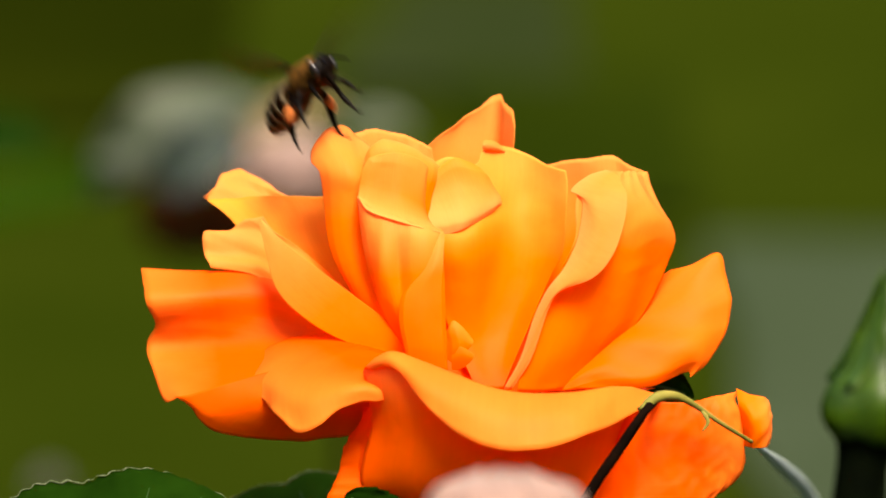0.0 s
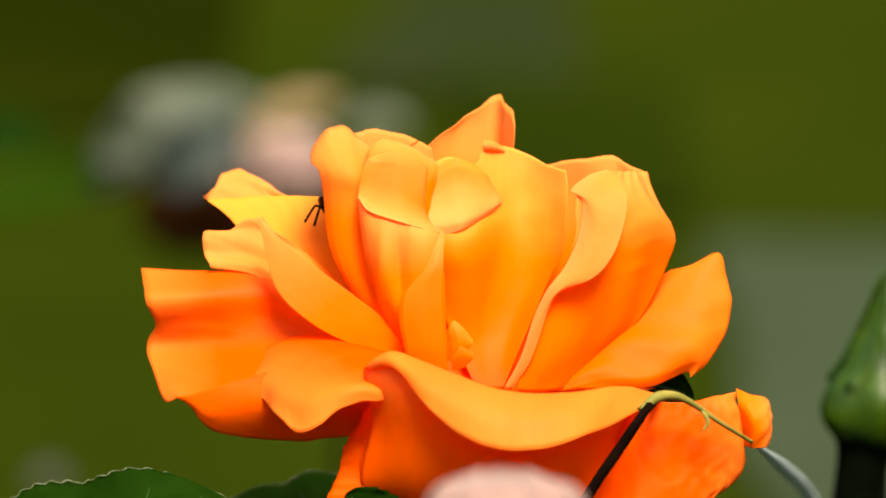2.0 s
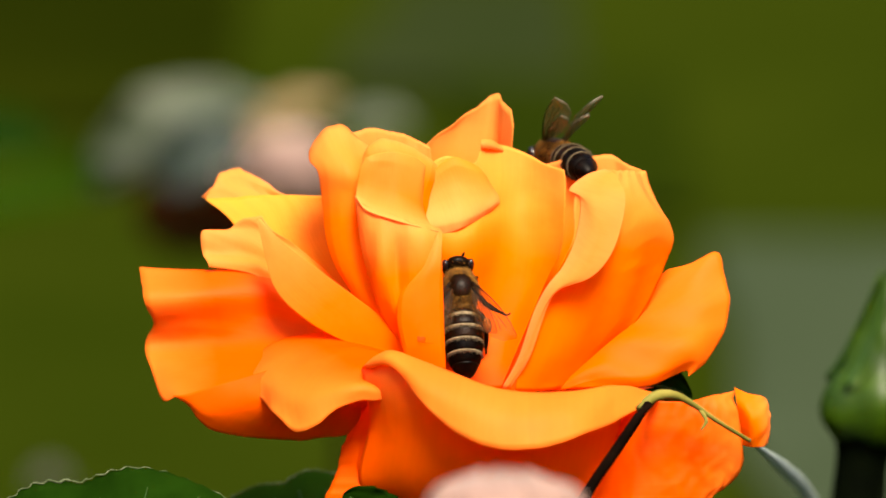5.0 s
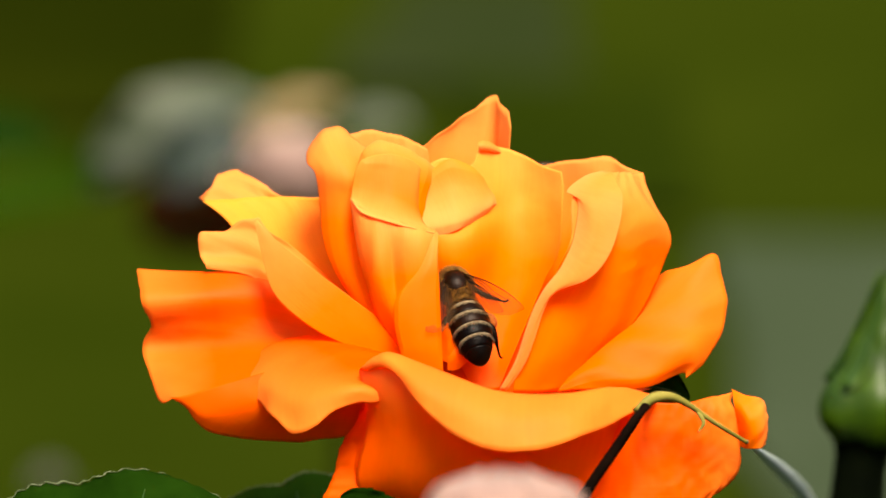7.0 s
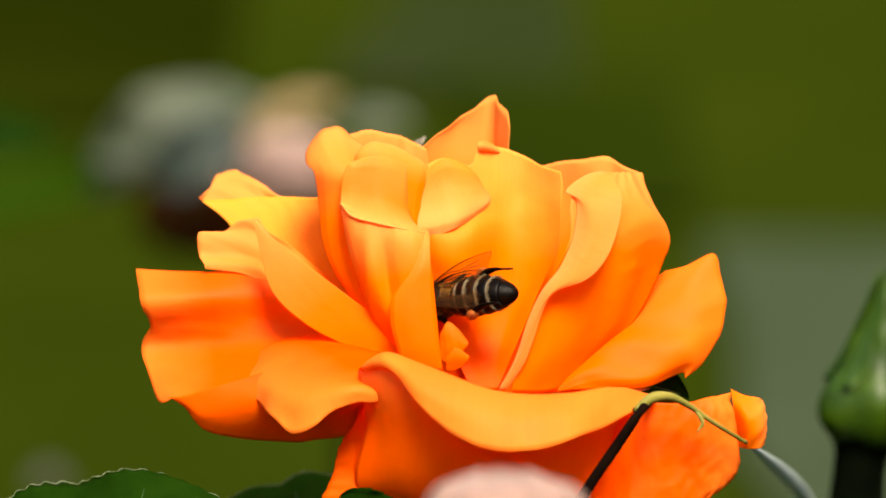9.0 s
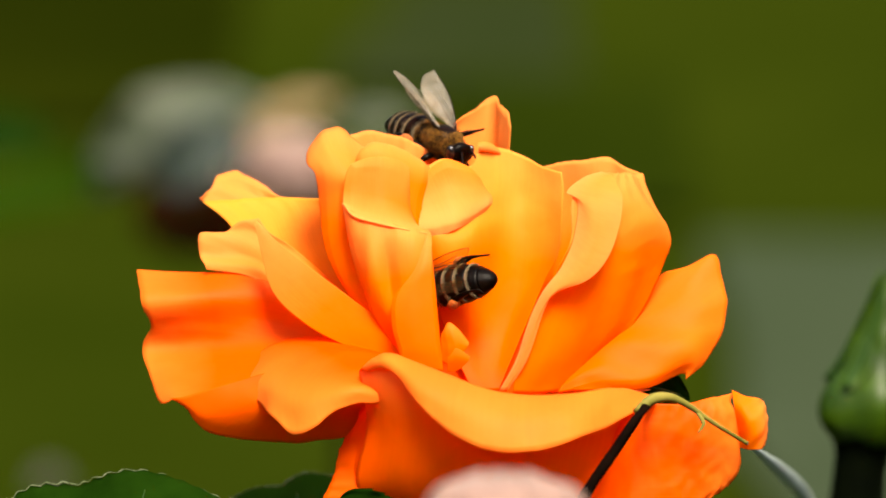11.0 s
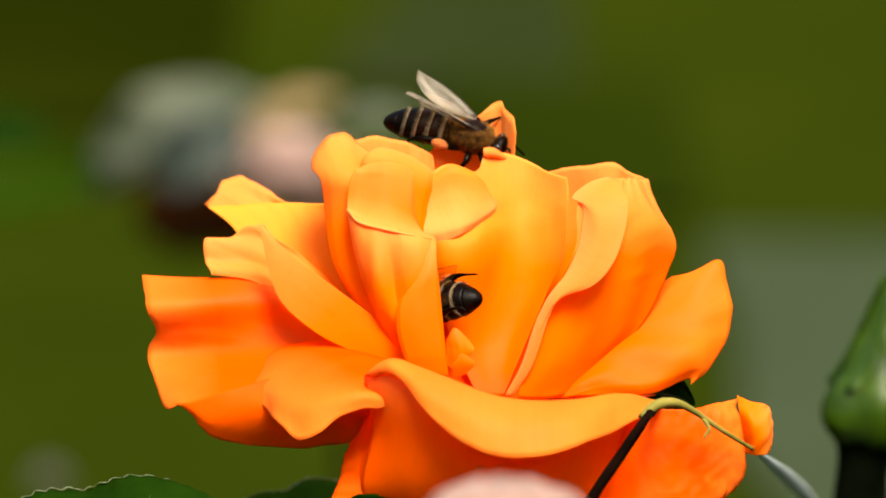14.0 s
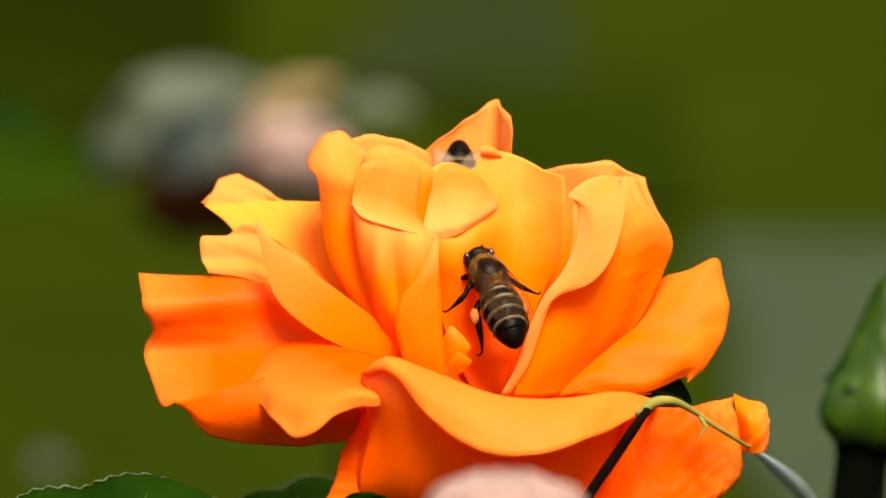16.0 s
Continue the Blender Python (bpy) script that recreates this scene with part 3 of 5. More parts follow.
# right rolled
right_rolled = petal([
    [(11.3, -0.7, 4.6), (9.7, -2.3, 4.5), (7.7, -3.2, 4.3), (5.5, -3.9, 4.4)],
    [(15.0, 1.3, 8.1), (12.0, -1.9, 7.8), (9.3, -3.9, 7.9), (6.8, -4.2, 8.2), (6.1, -4.4, 8.4)],
    [(19.6, 3.2, 12.3), (15.9, -1.0, 13.0), (11.9, -3.6, 13.0), (8.7, -4.6, 14.0), (7.7, -4.9, 13.8)],
    [(22.8, 4.2, 18.8), (18.8, -0.7, 18.8), (14.2, -3.6, 18.2), (11.3, -4.6, 18.5), (10.0, -5.1, 17.5)],
    [(23.9, 4.5, 22.9), (20.8, 0.0, 24.0), (16.8, -2.6, 24.0), (13.9, -3.8, 24.3), (12.1, -4.4, 22.1)],
    [(21.1, 5.2, 27.6), (19.5, 1.3, 27.9), (17.2, -1.3, 27.9), (14.2, -2.3, 28.4), (12.4, -2.9, 26.9)],
    [(20.3, 5.5, 29.8), (18.8, 2.6, 29.8), (17.2, 0.0, 29.7), (15.9, -1.0, 29.8), (14.2, -1.4, 29.3)]], "inner", flip=True, crinkle=0.00013)
# right rolled lip
right_rolled_lip = petal([
    [(15.7, -0.9, 29.8), (13.6, -1.8, 29.1), (11.6, -2.7, 27.4), (12.9, -3.6, 26.3), (12.4, -4.6, 22.1), (10.9, -5.2, 18.7), (8.9, -5.5, 16.1), (7.4, -5.2, 13.0), (5.8, -4.6, 8.2), (3.9, -3.6, 4.7)],
    [(16.5, -1.3, 29.6), (15.0, -2.6, 28.7), (14.2, -3.8, 27.2), (14.5, -4.9, 25.3), (14.2, -5.7, 21.7), (12.5, -6.2, 18.5), (10.0, -6.2, 16.1), (8.4, -5.7, 13.4), (6.4, -4.9, 8.2), (4.3, -3.8, 4.6)],
    [(17.1, -1.3, 29.4), (17.5, -2.7, 28.2), (18.1, -4.0, 26.9), (17.8, -5.1, 24.0), (16.4, -6.0, 20.0), (14.1, -6.4, 17.4), (10.6, -6.2, 16.0), (9.1, -5.7, 14.0), (7.1, -4.9, 8.2), (4.8, -3.8, 4.6)]], "lip", wave=2e-05, rim=0, rag=0.004)
# right back
right_back = petal([
    [(3.9, 5.2, 4.4), (6.6, 5.2, 4.3), (8.5, 4.5, 4.5)],
    [(4.6, 8.5, 12.9), (9.9, 8.5, 12.9), (13.8, 6.5, 12.9)],
    [(5.9, 9.8, 21.4), (11.9, 9.8, 22.1), (17.1, 7.8, 22.1)],
    [(7.3, 10.4, 28.0), (12.5, 10.1, 28.3), (17.1, 8.8, 28.0), (21.0, 6.8, 27.0)],
    [(7.6, 10.1, 30.2), (8.9, 10.1, 30.6), (11.2, 9.8, 31.2), (14.5, 9.4, 31.5), (16.8, 9.1, 31.7), (18.4, 8.1, 30.7), (20.3, 7.2, 29.9)]], "inner")
# centre back
centre_back = petal([
    [(0.5, 0.8, 5.4), (1.4, 0.7, 5.0), (2.3, 0.7, 4.8), (3.1, 0.8, 4.7), (3.9, 0.9, 4.7)],
    [(-2.2, 2.7, 11.3), (0.0, 3.1, 11.0), (2.3, 4.0, 10.7), (4.6, 4.2, 10.9), (6.7, 3.1, 11.3)],
    [(-3.8, 2.1, 17.1), (-1.8, 1.8, 16.7), (0.4, 2.3, 16.7), (2.6, 4.4, 16.9), (4.9, 5.3, 16.8), (7.2, 5.2, 17.0), (9.5, 3.8, 17.8)],
    [(-4.3, 1.3, 20.6), (-2.6, 0.7, 20.1), (-0.9, 0.8, 19.9), (0.8, 1.7, 20.4), (2.2, 3.1, 20.8), (3.9, 4.8, 20.8), (5.9, 5.7, 20.4), (8.2, 5.3, 20.0), (10.6, 3.6, 19.8)],
    [(-5.1, 1.4, 23.2), (-3.8, 0.9, 22.8), (-2.3, 0.8, 22.3), (-1.0, 1.0, 22.2), (0.7, 1.8, 22.8), (2.0, 3.1, 23.6), (3.4, 4.5, 24.0), (5.1, 6.0, 23.6), (7.0, 6.2, 23.1), (9.2, 5.2, 22.7), (11.1, 3.8, 22.4)],
    [(-5.8, 1.7, 24.7), (-4.3, 1.4, 24.1), (-2.6, 1.6, 23.7), (-1.0, 2.0, 23.6), (0.5, 2.6, 24.0), (1.8, 3.6, 24.8), (3.2, 5.1, 25.3), (4.9, 6.4, 25.1), (6.8, 6.6, 24.8), (9.2, 5.5, 24.4), (11.2, 3.9, 24.2)],
    [(-6.2, 2.3, 26.5), (-4.5, 2.5, 26.4), (-2.7, 3.6, 25.9), (-1.0, 4.2, 25.7), (0.5, 4.3, 26.2), (1.8, 4.8, 27.0), (3.2, 5.7, 27.4), (4.9, 6.9, 27.3), (6.8, 7.2, 26.9), (9.2, 5.8, 26.5), (11.3, 4.0, 26.3)],
    [(-5.9, 3.2, 28.2), (-4.4, 3.2, 29.0), (-2.7, 4.0, 29.1), (-1.0, 4.7, 28.9), (0.4, 4.8, 28.7), (1.6, 5.2, 29.1), (2.8, 6.2, 29.7), (4.6, 7.3, 29.8), (6.8, 7.4, 29.3), (9.2, 6.1, 28.5), (11.4, 4.2, 28.2)],
    [(-5.2, 4.2, 29.5), (-4.0, 3.9, 30.7), (-2.5, 4.0, 31.4), (-0.9, 4.4, 31.1), (0.4, 4.8, 30.5), (1.2, 5.2, 31.0), (1.7, 6.0, 32.3), (3.4, 7.4, 32.8), (6.3, 7.7, 32.0), (8.9, 6.4, 30.6), (11.2, 4.5, 29.8)]], "throat", wave=3e-05, rim=2e-05, fine=76, rag=0.004)
# centre scroll
centre_scroll = petal([
    [(1.6, 5.7, 32.2), (2.2, 5.9, 32.2), (3.1, 6.6, 32.1), (4.2, 7.5, 31.8)],
    [(1.6, 5.5, 32.3), (2.2, 5.7, 32.3), (3.1, 6.4, 32.2), (4.2, 7.4, 31.9)],
    [(1.6, 5.3, 32.7), (2.2, 5.5, 32.7), (3.1, 6.2, 32.5), (4.2, 7.3, 32.0)],
    [(1.6, 5.5, 33.0), (2.2, 5.7, 33.1), (3.1, 6.4, 32.9), (4.2, 7.4, 32.2)],
    [(1.6, 5.8, 33.2), (2.2, 6.1, 33.3), (3.1, 6.8, 33.1), (4.2, 7.6, 32.3)],
    [(1.6, 6.3, 32.9), (2.2, 6.6, 33.0), (3.1, 7.2, 32.8), (4.2, 7.8, 32.2)]], "lip", wave=0, rim=0, fine=24, rag=0.0)
# upper left
upper_left = petal([
    [(-7.1, -1.3, 7.8), (-6.2, -1.4, 7.5), (-4.5, -1.3, 7.2)],
    [(-13.3, 0.6, 15.6), (-10.7, -1.0, 14.3), (-5.8, -0.7, 13.0)],
    [(-16.1, 1.6, 21.4), (-13.0, 0.2, 21.4), (-7.1, 1.3, 20.8)],
    [(-16.8, 1.9, 27.0), (-14.3, 0.7, 27.2), (-10.9, 1.2, 26.5), (-6.8, 4.5, 25.3)],
    [(-17.3, 1.6, 29.7), (-15.1, 0.7, 29.7), (-12.9, 0.9, 29.5), (-10.3, 4.0, 29.2), (-6.5, 6.6, 28.0)],
    [(-18.2, 2.9, 30.7), (-16.4, 2.6, 32.2), (-14.6, 3.0, 32.5), (-12.6, 3.9, 31.9), (-10.0, 5.6, 30.6), (-6.5, 7.2, 29.0)],
    [(-18.3, 4.6, 32.0), (-17.1, 5.6, 34.1), (-15.4, 6.3, 35.1), (-14.0, 6.6, 34.9), (-12.6, 6.5, 33.6), (-10.8, 6.4, 32.2), (-8.6, 6.8, 30.9), (-6.5, 7.6, 29.6)]], "inner", flip=True, wave=4e-05, rim=5e-05)
# upper back
upper_back = petal([
    [(-5.9, 3.2, 7.7), (-4.5, 3.2, 7.4), (-3.2, 3.2, 7.7)],
    [(-10.8, 6.2, 20.1), (-6.5, 6.9, 20.1), (-2.6, 6.2, 20.1)],
    [(-12.6, 8.6, 30.0), (-10.0, 9.3, 30.6), (-7.0, 9.5, 30.6), (-3.9, 9.5, 30.0)],
    [(-13.4, 8.6, 34.3), (-11.2, 9.3, 34.8), (-8.8, 9.8, 34.5), (-6.8, 9.8, 33.9), (-4.3, 9.6, 32.5)]], "inner", wave=4e-05, rim=5e-05)
# inner left
inner_left = petal([
    [(-6.5, -3.2, 7.8), (-4.5, -3.2, 7.2), (-2.9, -2.9, 6.9)],
    [(-10.4, -3.0, 14.3), (-8.6, -5.0, 14.4), (-7.3, -5.0, 14.4), (-5.6, -5.7, 14.3), (-4.2, -5.2, 14.3), (-2.9, -4.4, 14.3)],
    [(-12.0, -3.0, 20.6), (-10.0, -5.2, 20.6), (-8.2, -4.7, 20.7), (-6.6, -5.5, 20.8), (-4.8, -5.6, 20.8), (-3.2, -4.2, 20.8)],
    [(-12.8, -2.3, 27.0), (-11.5, -3.6, 25.9), (-9.6, -4.4, 25.1), (-8.0, -4.2, 24.6), (-6.4, -4.6, 24.0), (-4.9, -4.3, 23.5), (-2.9, -2.7, 22.9)]], "inner", flip=True)
# inner left lip
inner_left_lip = petal([
    [(-12.7, -2.9, 26.5), (-11.5, -4.25, 25.0), (-8.4, -5.0, 23.9), (-4.9, -4.8, 22.9), (-2.7, -3.3, 22.4)],
    [(-12.7, -2.2, 26.9), (-11.0, -2.6, 25.8), (-7.9, -3.0, 24.9), (-5.5, -2.2, 24.0), (-4.2, -1.0, 23.4)],
    [(-12.6, -1.4, 28.2), (-10.6, -1.3, 27.6), (-7.9, -1.5, 26.8), (-5.8, -0.5, 25.8), (-4.9, 0.8, 25.0)],
    [(-12.2, -1.0, 30.0), (-10.4, -0.8, 29.8), (-7.9, -0.8, 29.3), (-5.8, 0.1, 28.4), (-5.0, 1.2, 27.6)],
    [(-11.6, -0.8, 31.1), (-10.2, -0.7, 31.6), (-8.1, -0.7, 31.8), (-6.0, 0.4, 31.2), (-4.8, 1.6, 30.2)]], "fold", flip=True, wave=2e-05, rim=2e-05, rag=0.004)
# inner ridge
inner_ridge = petal([
    [(-12.0, -1.2, 22.8), (-8.8, -0.8, 22.2), (-4.9, 0.6, 21.8)],
    [(-12.0, -0.4, 26.7), (-8.8, 0.2, 26.4), (-4.8, 1.4, 26.1)],
    [(-12.3, 0.8, 30.0), (-10.4, 0.9, 30.6), (-8.2, 1.2, 30.5), (-5.9, 1.8, 30.0), (-4.0, 2.6, 29.2)],
    [(-12.5, 1.6, 31.0), (-11.4, 1.6, 32.3), (-10.0, 1.6, 32.4), (-8.2, 2.0, 32.1), (-5.9, 2.6, 31.2), (-3.9, 3.2, 30.0)],
    [(-12.3, 2.2, 31.3), (-11.6, 2.4, 32.5), (-10.8, 2.6, 33.2), (-9.6, 2.8, 33.2), (-8.4, 2.8, 32.9), (-6.9, 3.0, 32.4), (-5.2, 3.4, 31.4), (-3.9, 3.8, 30.2)]], "inner", flip=True, wave=4e-05, rim=4e-05)
# centre cup
centre_cup = petal([
    [(-6.5, 1.5, 24.8), (-5.7, 2.2, 27.4), (-4.5, 2.6, 29.5), (-2.3, 3.0, 31.2), (-0.7, 3.4, 30.9), (0.7, 4.2, 30.2), (2.0, 5.8, 28.8)],
    [(-6.5, 1.3, 24.4), (-5.2, 2.0, 26.1), (-3.5, 2.5, 27.5), (-1.9, 2.7, 28.4), (-0.2, 3.1, 28.4), (1.3, 3.9, 28.2), (2.5, 5.8, 27.9)],
    [(-6.4, 1.1, 24.0), (-4.8, 1.3, 24.8), (-3.0, 1.5, 25.4), (-1.3, 1.7, 25.9), (0.3, 2.5, 26.3), (1.8, 3.8, 26.7), (3.1, 5.6, 27.1)],
    [(-6.2, 1.0, 23.5), (-4.5, 0.8, 23.3), (-2.6, 0.9, 23.7), (-1.0, 1.2, 24.2), (0.6, 2.4, 24.9), (2.1, 3.8, 25.8), (3.3, 5.6, 26.5)],
    [(-6.0, 1.2, 22.8), (-4.4, 0.95, 22.2), (-2.6, 0.95, 22.4), (-0.9, 1.3, 23.1), (0.8, 2.8, 24.0), (2.2, 4.1, 25.0), (3.4, 5.8, 26.1)]], "cup", wave=2e-05, rim=4e-05, rag=0.01)
# inner flap
inner_flap = petal([
    [(-7.0, -6.8, 7.8), (-4.9, -6.9, 7.4), (-2.5, -6.5, 6.8)],
    [(-8.0, -6.6, 13.0), (-5.5, -6.9, 13.0), (-2.7, -6.2, 13.0)],
    [(-7.5, -6.4, 15.7), (-5.2, -6.6, 16.3), (-2.8, -5.9, 16.9)],
    [(-5.2, -6.0, 18.2), (-4.0, -6.1, 18.8), (-2.9, -5.5, 19.5)],
    [(-3.4, -4.6, 22.4), (-3.2, -4.4, 22.6), (-2.9, -3.9, 22.7)]], "middle", flip=True, wave=0, rim=0, rag=0.004)
# petaloid
petaloid = petal([
    [(-2.7, -2.6, 8.3), (-2.0, -2.7, 7.8), (-1.0, -2.6, 8.3)],
    [(-2.7, -2.6, 10.1), (-1.4, -3.2, 9.8), (0.1, -2.7, 9.4)],
    [(-2.7, -2.5, 11.2), (-2.1, -2.9, 11.7), (-1.0, -3.0, 11.1), (0.4, -2.6, 9.9)],
    [(-2.4, -2.3, 11.7), (-1.8, -2.6, 12.5), (-0.7, -2.7, 11.7), (0.5, -2.3, 10.2)]], "even", wave=2e-05, rim=0, rag=0.004)
# petaloid2
petaloid2 = petal([
    [(-2.0, -2.5, 6.9), (-1.2, -2.5, 6.9), (-0.5, -2.5, 7.2)],
    [(-2.0, -2.9, 8.4), (-0.8, -3.1, 8.6), (0.5, -2.6, 8.2)],
    [(-2.0, -2.9, 9.3), (-0.8, -3.2, 9.5), (0.6, -2.6, 8.6)]], "even", wave=0, rim=0, rag=0.004)
# base right yellow
base_right_yellow = petal([
    [(4.5, -6.5, 2.7), (8.3, -7.2, 2.4), (12.2, -6.5, 2.7)],
    [(6.5, -2.6, 3.6), (11.0, -1.9, 3.9), (17.5, -1.3, 3.9)],
    [(8.4, 0.0, 4.2), (12.3, 0.7, 5.2), (17.6, 1.3, 4.9), (21.5, 1.3, 4.5)]], "middle")
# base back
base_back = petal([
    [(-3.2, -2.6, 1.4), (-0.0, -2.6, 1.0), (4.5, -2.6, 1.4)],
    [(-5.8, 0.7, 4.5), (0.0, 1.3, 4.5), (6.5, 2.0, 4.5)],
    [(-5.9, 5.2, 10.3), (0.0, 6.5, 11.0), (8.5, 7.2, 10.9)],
    [(-5.9, 6.5, 15.5), (0.0, 8.5, 16.2), (8.6, 8.5, 15.5)]], "shaded")
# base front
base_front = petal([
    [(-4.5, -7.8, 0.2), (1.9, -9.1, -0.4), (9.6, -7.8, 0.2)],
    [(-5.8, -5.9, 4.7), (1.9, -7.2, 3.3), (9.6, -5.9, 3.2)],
    [(-4.5, -4.9, 7.2), (1.3, -3.9, 4.6), (8.4, -2.6, 3.9)]], "shaded")


# ---- leaves, stems and buds ----
def leaf(parent, path, width, up, name="leaf", label="", mats=None, teeth=24, fold=0.25, seed=3, n=73, curl=0.0, veins=True, margin=False):
    """A toothed rose leaf along a path in millimetres, folded a little along its midrib."""
    p = spline(path, n) * 0.001
    t = np.gradient(p, axis=0)
    t /= np.linalg.norm(t, axis=1, keepdims=True)
    side = np.cross(t, np.array(up, float))
    side /= np.linalg.norm(side, axis=1, keepdims=True)
    nor = np.cross(side, t)
    s = np.linspace(0, 1, n)
    w = width * 0.001 * np.sin(np.pi * s ** 0.8) ** 0.7
    saw = 1 - 0.07 * ((s * teeth) % 1.0)
    m = 15
    f = np.linspace(-1, 1, m)
    rng = np.random.default_rng(seed)
    g = np.zeros((n, m, 3))
    for j in range(m):
        edge = saw if abs(f[j]) > 0.99 else 1.0
        ww = w * f[j] * edge
        lift = np.abs(ww) * fold - curl * np.abs(ww) * np.abs(f[j]) + 0.05 * w * np.sin(s * 24 + f[j] * 3 * np.sign(f[j])) * abs(f[j])
        g[:, j] = p + side * ww[:, None] + nor * lift[:, None]
    blade = shell(name, g, 0.0003, mats or [LEAF, LEAF], parent, label, 0.00008, seed, 0.0)
    rib = p + nor * 0.0001
    tube("midrib", [tuple(q) for q in rib[2:-2:9]], [0.0005, 0.00015], LEAF_VEIN, blade, sides=6, n=20)
    for k in range(7 if veins else 0):
        i = 7 + k * 9
        for sg in (3, 11):
            q = [tuple(g[min(n - 1, i + int(abs(j - 7) * 0.7)), j] + nor[i] * 0.0001) for j in (range(7, 1, -2) if sg == 3 else range(7, 13, 2))]
            tube("side_vein", q, [0.0002, 0.00008], LEAF_VEIN, blade, sides=5, n=8)
    if margin:
        for j in (0, m - 1):
            tube("leaf_margin", [tuple(g[i, j] + nor[i] * 0.0001) for i in range(2, n - 1)], [0.00003, 0.00006, 0.00004], LEAF_EDGE, blade, sides=5, n=150, bumps=0.9, seed=seed)
    return blade


leaf(rose, [(-66.7, -1.9, -19.1), (-53.7, -2.6, -15.8), (-44.0, -3.2, -12.5), (-36.2, -3.9, -9.8), (-30.4, -4.2, -9.6), (-25.8, -4.6, -10.9)], 10, (0.05, -0.5, 0.85), label="dark green toothed leaf", seed=5, margin=True)
leaf(rose, [(-7.3, 36.4, -11.0), (-16.2, 37.0, -11.1), (-22.3, 37.7, -11.9), (-27.1, 38.0, -11.9), (-32.8, 38.4, -11.6)], 7, (0.1, -0.5, 0.85), label="dark green toothed leaf", mats=[LEAF_LIT, LEAF_LIT], seed=6, margin=True)
leaf(rose, [(-9.0, -11.0, -13.5), (-10.8, -11.7, -10.3), (-12.8, -12.0, -8.0), (-14.1, -12.3, -7.1)], 4, (0.1, -0.9, 0.4), label="small dark leaf tip", seed=7, teeth=8, veins=False)
leaf(rose, [(15.1, 7.2, 4.4), (19.1, 8.5, 4.7), (23.0, 9.1, 4.4), (26.2, 9.1, 3.4)], 4, (0.0, -0.8, 0.5), label="dark sepal under the bloom", seed=8, teeth=4, veins=False)
tube("stem", mm((0.0, 0.0, -1.9), (0.7, 1.3, -15.6), (4.7, 14.3, -115.3), (8.6, 59.8, -367.1), (13.8, 157.3, -954.8)), [0.004, 0.003, 0.0032, 0.004, 0.005], STEM_GREEN, rose, "green thorny stem", n=60, bumps=0.04)
hip = tube("hip", mm((0.0, 0.0, 3.9), (0.0, 0.0, 1.3), (0.3, 0.1, -2.0), (0.5, 0.4, -4.6)), [0.006, 0.0065, 0.005, 0.0025], BUD_GREEN, rose, "green hip under the bloom", n=20, sides=16)
tube("dark_stalk", mm((21.4, -12.0, 4.1), (19.9, -20.1, 2.9), (16.7, -21.1, -1.7), (13.5, -21.4, -6.4), (10.7, -20.8, -12.1), (1.9, -11.7, -34.2), (1.3, 4.5, -54.9)), [0.0005, 0.0006, 0.00066, 0.00072, 0.0008, 0.002, 0.002], STEM_DARK, rose, "dark brown bent stalk", n=40, bumps=0.03)
tendril = tube("tendril", mm((19.2, -19.8, 2.5), (20.8, -18.9, 4.0), (23.1, -17.6, 4.2), (25.4, -16.2, 3.1), (28.0, -14.9, 1.3), (31.9, -11.7, -1.1)), [0.0006, 0.0006, 0.00040, 0.00030, 0.00026, 0.00022], TENDRIL_GREEN, rose, "thin green curling tendril", n=40)
tube("tendril_end", mm((31.8, -11.8, -1.0), (36.0, 33.8, -4.0), (40.1, 72.8, -7.1), (44.0, 98.8, -10.7), (47.0, 111.8, -16.2)), [0.0002, 0.0004, 0.0007, 0.0009, 0.0009], TENDRIL_GREY, tendril, "dry grey tendril end", n=24)
tube("bract", mm((25.9, -15.9, 2.7), (26.6, -16.1, 1.8), (26.8, -16.2, 1.1), (26.2, -16.4, 0.2)), [0.00015, 0.00028, 0.00024, 0.0001], TENDRIL_GREEN, tendril, "tiny pale bract", n=14)


# ---- the green bud on a stem of its own ----
def lathe_z(name, profile, mat, parent, label="", seg=20):
    """(z, radius) pairs turned about the upright axis."""
    prof = spline([(z, r, 0) for z, r in profile], 14)
    verts = [(r * math.cos(2 * math.pi * j / seg), r * math.sin(2 * math.pi * j / seg), z) for z, r, _ in prof for j in range(seg)]
    faces = [(i * seg + j, i * seg + (j + 1) % seg, (i + 1) * seg + (j + 1) % seg, (i + 1) * seg + j) for i in range(13) for j in range(seg)]
    return part(name, verts, faces, mat, parent, label)


